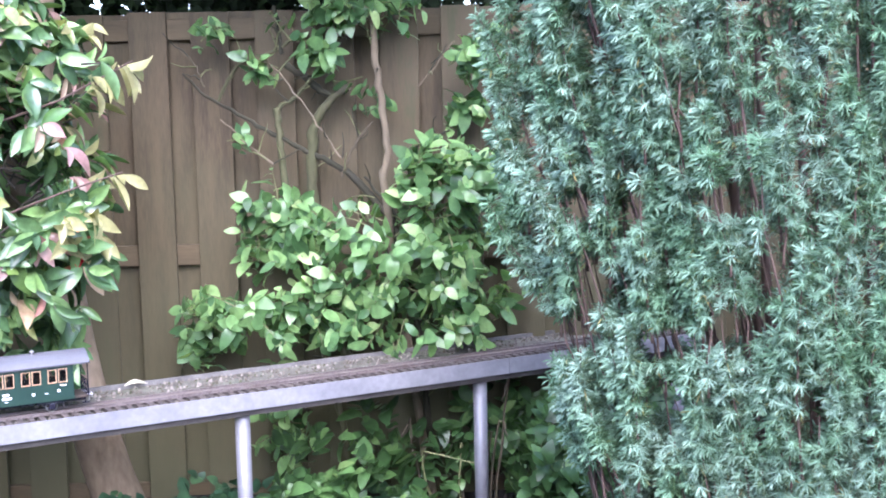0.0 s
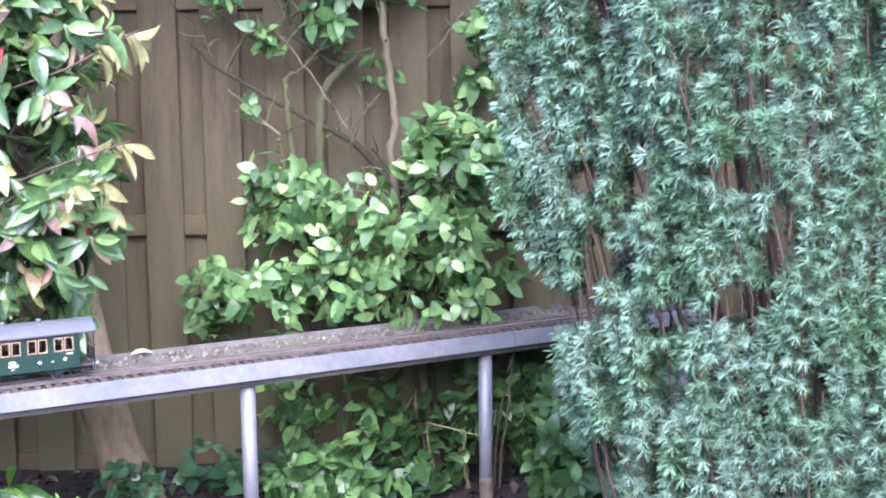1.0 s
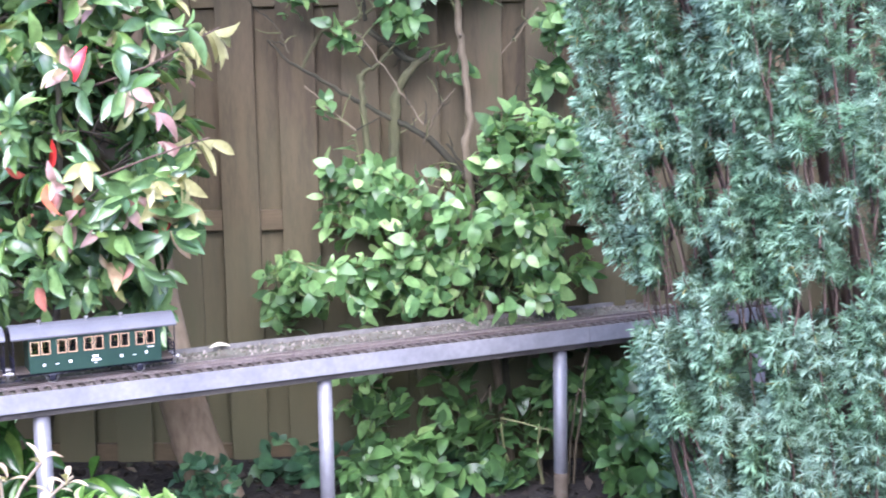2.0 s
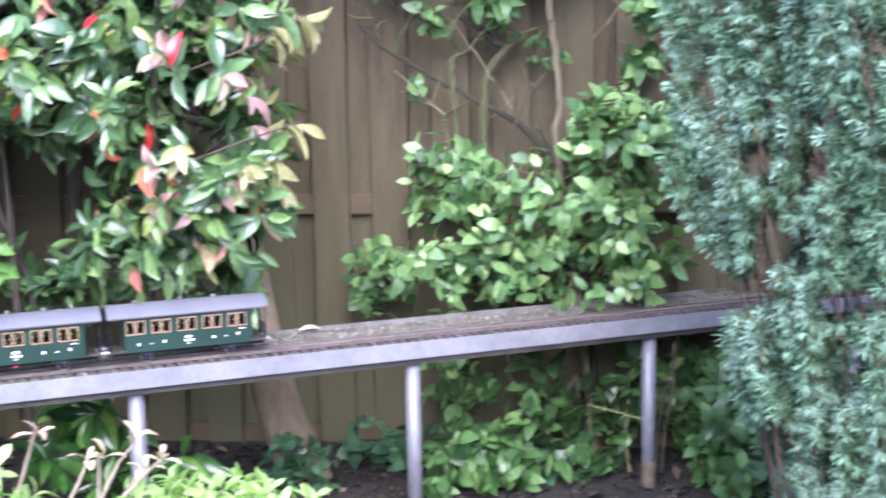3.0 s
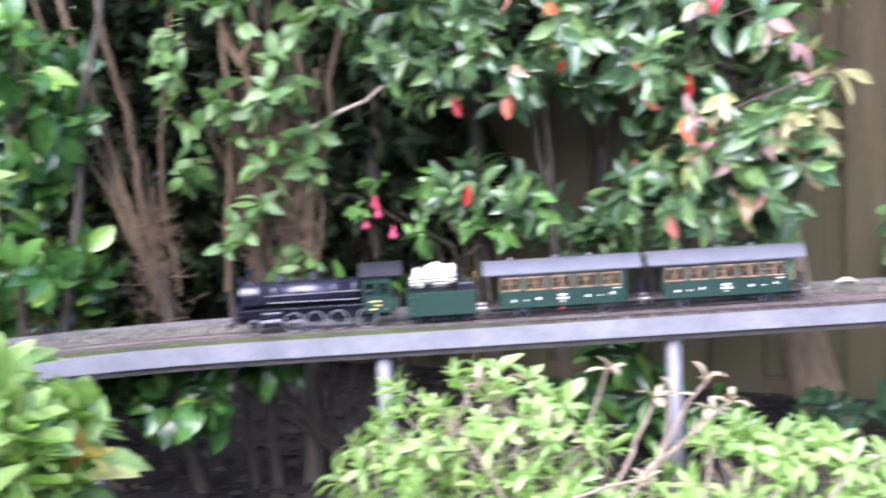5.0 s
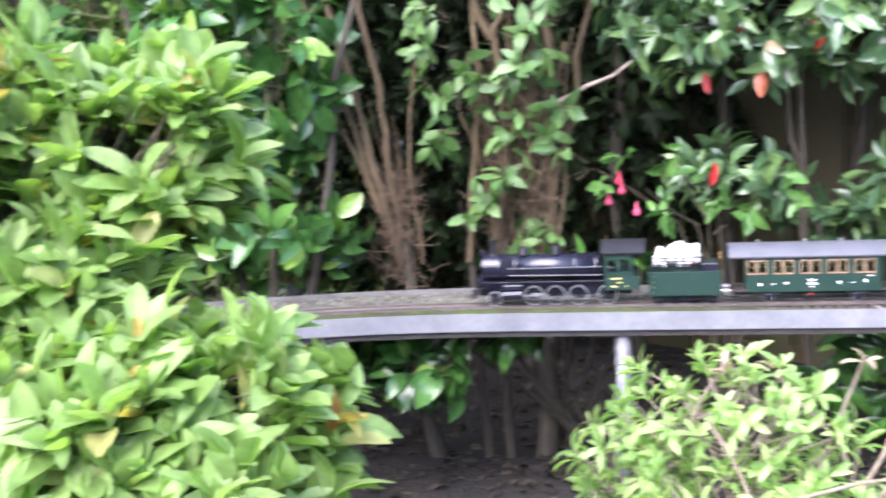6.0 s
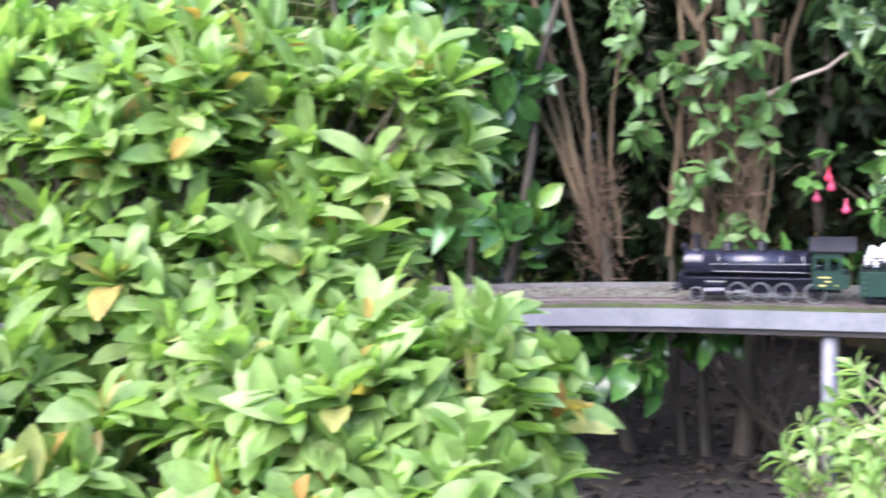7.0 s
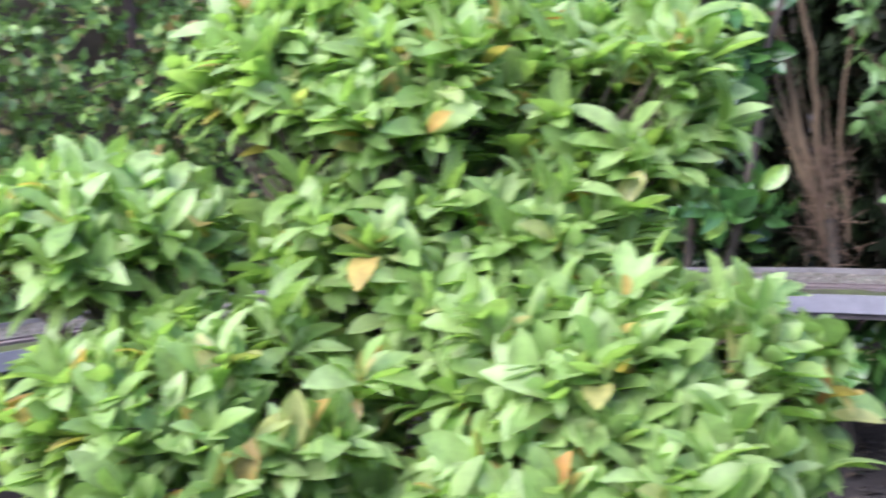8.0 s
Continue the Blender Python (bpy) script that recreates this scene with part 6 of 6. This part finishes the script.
    low = [[bm.verts.new((p[0], p[1] * 0.98, p[2] - 0.004)) for p in r] for r in vs]
    for k in range(10):
        bm.faces.new((top[0][k], top[0][k + 1], top[1][k + 1], top[1][k]))
        bm.faces.new((low[0][k], low[1][k], low[1][k + 1], low[0][k + 1]))
        for e in (0, 1):
            bm.faces.new((top[e][k], low[e][k], low[e][k + 1], top[e][k + 1]))
    for k in (0, 10):
        bm.faces.new((top[0][k], top[1][k], low[1][k], low[0][k]))
    bmesh.ops.recalc_face_normals(bm, faces=bm.faces)
    part("cab_roof", bm, CAB_ROOF, lo, "dark curved cab roof")


def build_tender():
    te = on_track("tender", 0.467, 0.19, label="dark green model tender heaped with white stones", category="tender")
    body = None
    for nm, c, sz in (("tank_side", (0.098, -0.043, 0.057), (0.186, 0.003, 0.064)), ("tank_side", (0.098, 0.043, 0.057), (0.186, 0.003, 0.064)), ("tank_end", (0.0065, 0, 0.057), (0.003, 0.083, 0.064)), ("tank_end", (0.1895, 0, 0.057), (0.003, 0.083, 0.064)), ("tank_top", (0.098, 0, 0.085), (0.18, 0.083, 0.003)), ("tank_floor", (0.098, 0, 0.027), (0.18, 0.083, 0.004))):
        bm = bmesh.new()
        box(bm, c, sz, 0.0006)
        p = part(nm, bm, GREEN, te)
        body = body or p
    for x, z in ((0.017, 0.078), (0.017, 0.062), (0.017, 0.048), (0.017, 0.034)):
        bm = bmesh.new()
        rod(bm, (x, -0.0450, z), (x, -0.0475, z), 0.0016, seg=8)
        part("rivet", bm, BRASS, body)
    bm = bmesh.new()
    for y in (-0.036, 0.036):
        for z in (0.097, 0.106, 0.115, 0.124):
            rod(bm, (0.016, y, z), (0.138, y, z), 0.0011, seg=6)
        for x in (0.016, 0.056, 0.097, 0.138):
            rod(bm, (x, y, 0.086), (x, y, 0.127), 0.0018, seg=6)
    for x in (0.016, 0.138):
        for z in (0.097, 0.106, 0.115, 0.124):
            rod(bm, (x, -0.036, z), (x, 0.036, z), 0.0011, seg=6)
    part("load_rack", bm, BLACK, te, "black wire rack round the load")
    bm = bmesh.new()
    box(bm, (0.165, 0, 0.098), (0.042, 0.07, 0.022), 0.003)
    part("water_hatch", bm, BLACK, te)
    bm = bmesh.new()
    box(bm, (0.098, 0, 0.018), (0.17, 0.04, 0.012), 0.002)
    for x in (0.03, 0.098, 0.165):
        for y in (-0.03, 0.03):
            box(bm, (x, y, 0.016), (0.020, 0.004, 0.018), 0.001)
    part("frame", bm, BLACK, te)
    for y in (-GAUGE / 2 - 0.0005, GAUGE / 2 + 0.0005):
        for x in (0.03, 0.075, 0.122, 0.167):
            wheel(te, x, 0.0135, y, BLACK, 8)
    buffers(te, 0.193, 1)
    for y in (-0.03, 0.03):
        bm = bmesh.new()
        rod(bm, (0.192, y, 0.09), (0.192, y, 0.118), 0.0012, seg=6)
        lathe(bm, (0.192, y, 0.118), [(0.002, 0), (0.003, 0.002), (0.003, 0.006), (0.002, 0.008)], 12)
        part("tail_lamp", bm, BRASS, te)
    rng = random.Random(8)
    load = thing("stone_load", tuple(Matrix.LocRotScale(te.location, te.rotation_euler.copy(), None) @ Vector((0.077, 0, 0.0865))), label="heap of rough white stones in the tender", category="load")
    load.rotation_euler = te.rotation_euler
    for k in range(190):
        x, y = rng.uniform(-0.057, 0.057), rng.uniform(-0.023, 0.023)
        crest = (0.060 + 0.006 * math.sin(90 * x + 1)) * min(1, (x + 0.066) / 0.028) * min(1, (0.067 - x) / 0.014)
        z = 0.006 + rng.random() ** 0.45 * crest * (1 - 0.45 * (y / 0.03) ** 2)
        bm = bmesh.new()
        bmesh.ops.create_icosphere(bm, subdivisions=1, radius=rng.uniform(0.006, 0.010), matrix=Matrix.Translation((x, y, z)))
        for v in bm.verts:
            c = Vector((x, y, z))
            v.co = c + (v.co - c) * (1 + 0.45 * noise.noise(v.co * 160 + Vector((k, 0, 0))))
        part("stone", bm, LUMP, load)


def build_coach(back, label, flag):
    co = on_track("passenger_coach", back, 0.43, label=label, category="coach", group="coaches of the train")
    x0, x1, w, z0, z1 = 0.048, 0.385, 0.045, 0.032, 0.126
    wz0, wz1 = 0.079, 0.115
    xs = [0.0755 + 0.0672 * k for k in range(5)]
    wins = [(x + e) for x in xs for e in (-0.0135, 0.0135)]
    for s in (-1, 1):
        bm = bmesh.new()
        y = s * w
        box(bm, ((x0 + x1) / 2, y, (z0 + wz0) / 2), (x1 - x0, 0.003, wz0 - z0))
        box(bm, ((x0 + x1) / 2, y, (wz1 + z1) / 2), (x1 - x0, 0.003, z1 - wz1))
        edges = [x0] + [e for c in wins for e in (c - 0.0115, c + 0.0115)] + [x1]
        for a, b in zip(edges[0::2], edges[1::2]):
            box(bm, ((a + b) / 2, y, (wz0 + wz1) / 2), (b - a, 0.003, wz1 - wz0))
        side = part("body_side", bm, GREEN, co, "dark green panelled coach side")
        for c in wins:
            bm = bmesh.new()
            for q, z, a, b in ((c, wz0 + 0.0009, 0.023, 0.0022), (c, wz1 - 0.0009, 0.023, 0.0022), (c - 0.0104, (wz0 + wz1) / 2, 0.0022, 0.0320), (c + 0.0104, (wz0 + wz1) / 2, 0.0022, 0.0320)):
                box(bm, (q, y + s * 0.0006, z), (a, 0.004, b))
            win = part("window", bm, ORANGE, side, "varnished orange window frame")
            bm = bmesh.new()
            box(bm, (c, y - s * 0.0005, (wz0 + wz1) / 2), (0.0186, 0.0008, 0.0320))
            part("pane", bm, PANE, win)
        for px, pz, pw, ph in ((x0 + 0.035, 0.052, 0.008, 0.0085), (x0 + 0.068, 0.052, 0.010, 0.003), (x0 + 0.101, 0.055, 0.009, 0.009), (x0 + 0.165, 0.062, 0.020, 0.007), (x0 + 0.167, 0.0525, 0.030, 0.007), (x0 + 0.165, 0.044, 0.010, 0.0025), (x0 + 0.233, 0.055, 0.009, 0.009), (x0 + 0.266, 0.054, 0.010, 0.003), (x0 + 0.298, 0.058, 0.008, 0.009), (x0 + 0.310, 0.0715, 0.02, 0.003)):
            bm = bmesh.new()
            box(bm, (px, y + s * 0.0019, pz), (pw * 0.8, 0.0008, ph * 0.75))
            part("lettering", bm, WHITE, side, "illegible white lettering")
    for x in (x0, x1):
        bm = bmesh.new()
        box(bm, (x, 0, (z0 + z1) / 2 + 0.004), (0.003, 2 * w - 0.003, z1 - z0 + 0.008))
        part("end_wall", bm, GREEN, co)
    bm = bmesh.new()
    box(bm, (0.2165, 0, z0 + 0.002), (0.41, 2 * w - 0.004, 0.005), 0.0008)
    part("floor", bm, INSIDE, co)
    for k in range(5):
        bm = bmesh.new()
        box(bm, (0.0755 + 0.0672 * k + 0.0336, 0, 0.065), (0.006, 0.07, 0.055), 0.002)
        part("seat", bm, INSIDE, co)
    # roof
    bm = bmesh.new()
    n = 12
    rings = []
    for x in (0.004, 0.428):
        t, l = [], []
        for k in range(n + 1):
            a = -1 + 2 * k / n
            t.append(bm.verts.new((x, 0.054 * a, 0.155 - 0.028 * a * a)))
            l.append(bm.verts.new((x, 0.0535 * a, 0.151 - 0.028 * a * a)))
        rings.append((t, l))
    (t0, l0), (t1, l1) = rings
    for k in range(n):
        bm.faces.new((t0[k], t0[k + 1], t1[k + 1], t1[k]))
        bm.faces.new((l0[k], l1[k], l1[k + 1], l0[k + 1]))
        bm.faces.new((t0[k], l0[k], l0[k + 1], t0[k + 1]))
        bm.faces.new((t1[k], l1[k], l1[k + 1], t1[k + 1]))
    for k in (0, n):
        bm.faces.new((t0[k], t1[k], l1[k], l0[k]))
    bmesh.ops.recalc_face_normals(bm, faces=bm.faces)
    roof = part("roof", bm, ROOF, co, "smooth grey curved roof")
    for x in (0.08, 0.20, 0.29):
        bm = bmesh.new()
        lathe(bm, (x, -0.012, 0.152), [(0.0028, 0), (0.0028, 0.007), (0.006, 0.008), (0.006, 0.011), (0.002, 0.013)], 14)
        part("roof_vent", bm, STEEL, roof)
    # open end platforms
    for x, e in ((0.018, 0.009), (0.415, 0.424)):
        for y in (-0.04, 0.04):
            bm = bmesh.new()
            rod(bm, (e, y, z0), (e, y, 0.132), 0.0016, seg=6)
            part("roof_post", bm, BLACK, co)
        for z in (0.048, 0.060, 0.075):
            bm = bmesh.new()
            rod(bm, (e, -0.04, z), (e, 0.04, z), 0.0012, seg=6)
            part("railing_bar", bm, BLACK, co)
        for y in (-0.028, -0.014, 0.0, 0.014, 0.028):
            bm = bmesh.new()
            rod(bm, (e, y, z0), (e, y, 0.075), 0.0012, seg=6)
            part("baluster", bm, BLACK, co)
        for y in (-0.04, 0.04):
            bm = bmesh.new()
            box(bm, (x, y, 0.018), (0.02, 0.012, 0.002))
            box(bm, (x, y, 0.026), (0.002, 0.01, 0.014))
            part("step", bm, BLACK, co)
    bm = bmesh.new()
    for y in (-0.03, 0.03):
        box(bm, (0.2165, y, 0.026), (0.40, 0.003, 0.007), 0.0006)
    for x in (0.105, 0.33):
        for y in (-0.033, 0.033):
            box(bm, (x, y, 0.016), (0.016, 0.006, 0.016), 0.002)
            box(bm, (x, y, 0.023), (0.055, 0.003, 0.004), 0.001)
    part("underframe", bm, BLACK, co)
    for y in (-GAUGE / 2 - 0.0005, GAUGE / 2 + 0.0005):
        for x in (0.105, 0.33):
            wheel(co, x, 0.0150, y, STEEL, 8)
    if flag:
        bm = bmesh.new()
        rod(bm, (x0 + 0.163, -0.0475, 0.026), (x0 + 0.163, -0.049, 0.026), 0.0032, seg=10)
        part("red_marker", bm, RED, co, "small red marker disc")
    buffers(co, 0.012, -1)
    buffers(co, 0.421, 1)


build_locomotive()
build_tender()
build_coach(0.674, "dark green grey-roofed model passenger coach behind the tender", True)
build_coach(1.112, "dark green model passenger coach, last of the train", False)
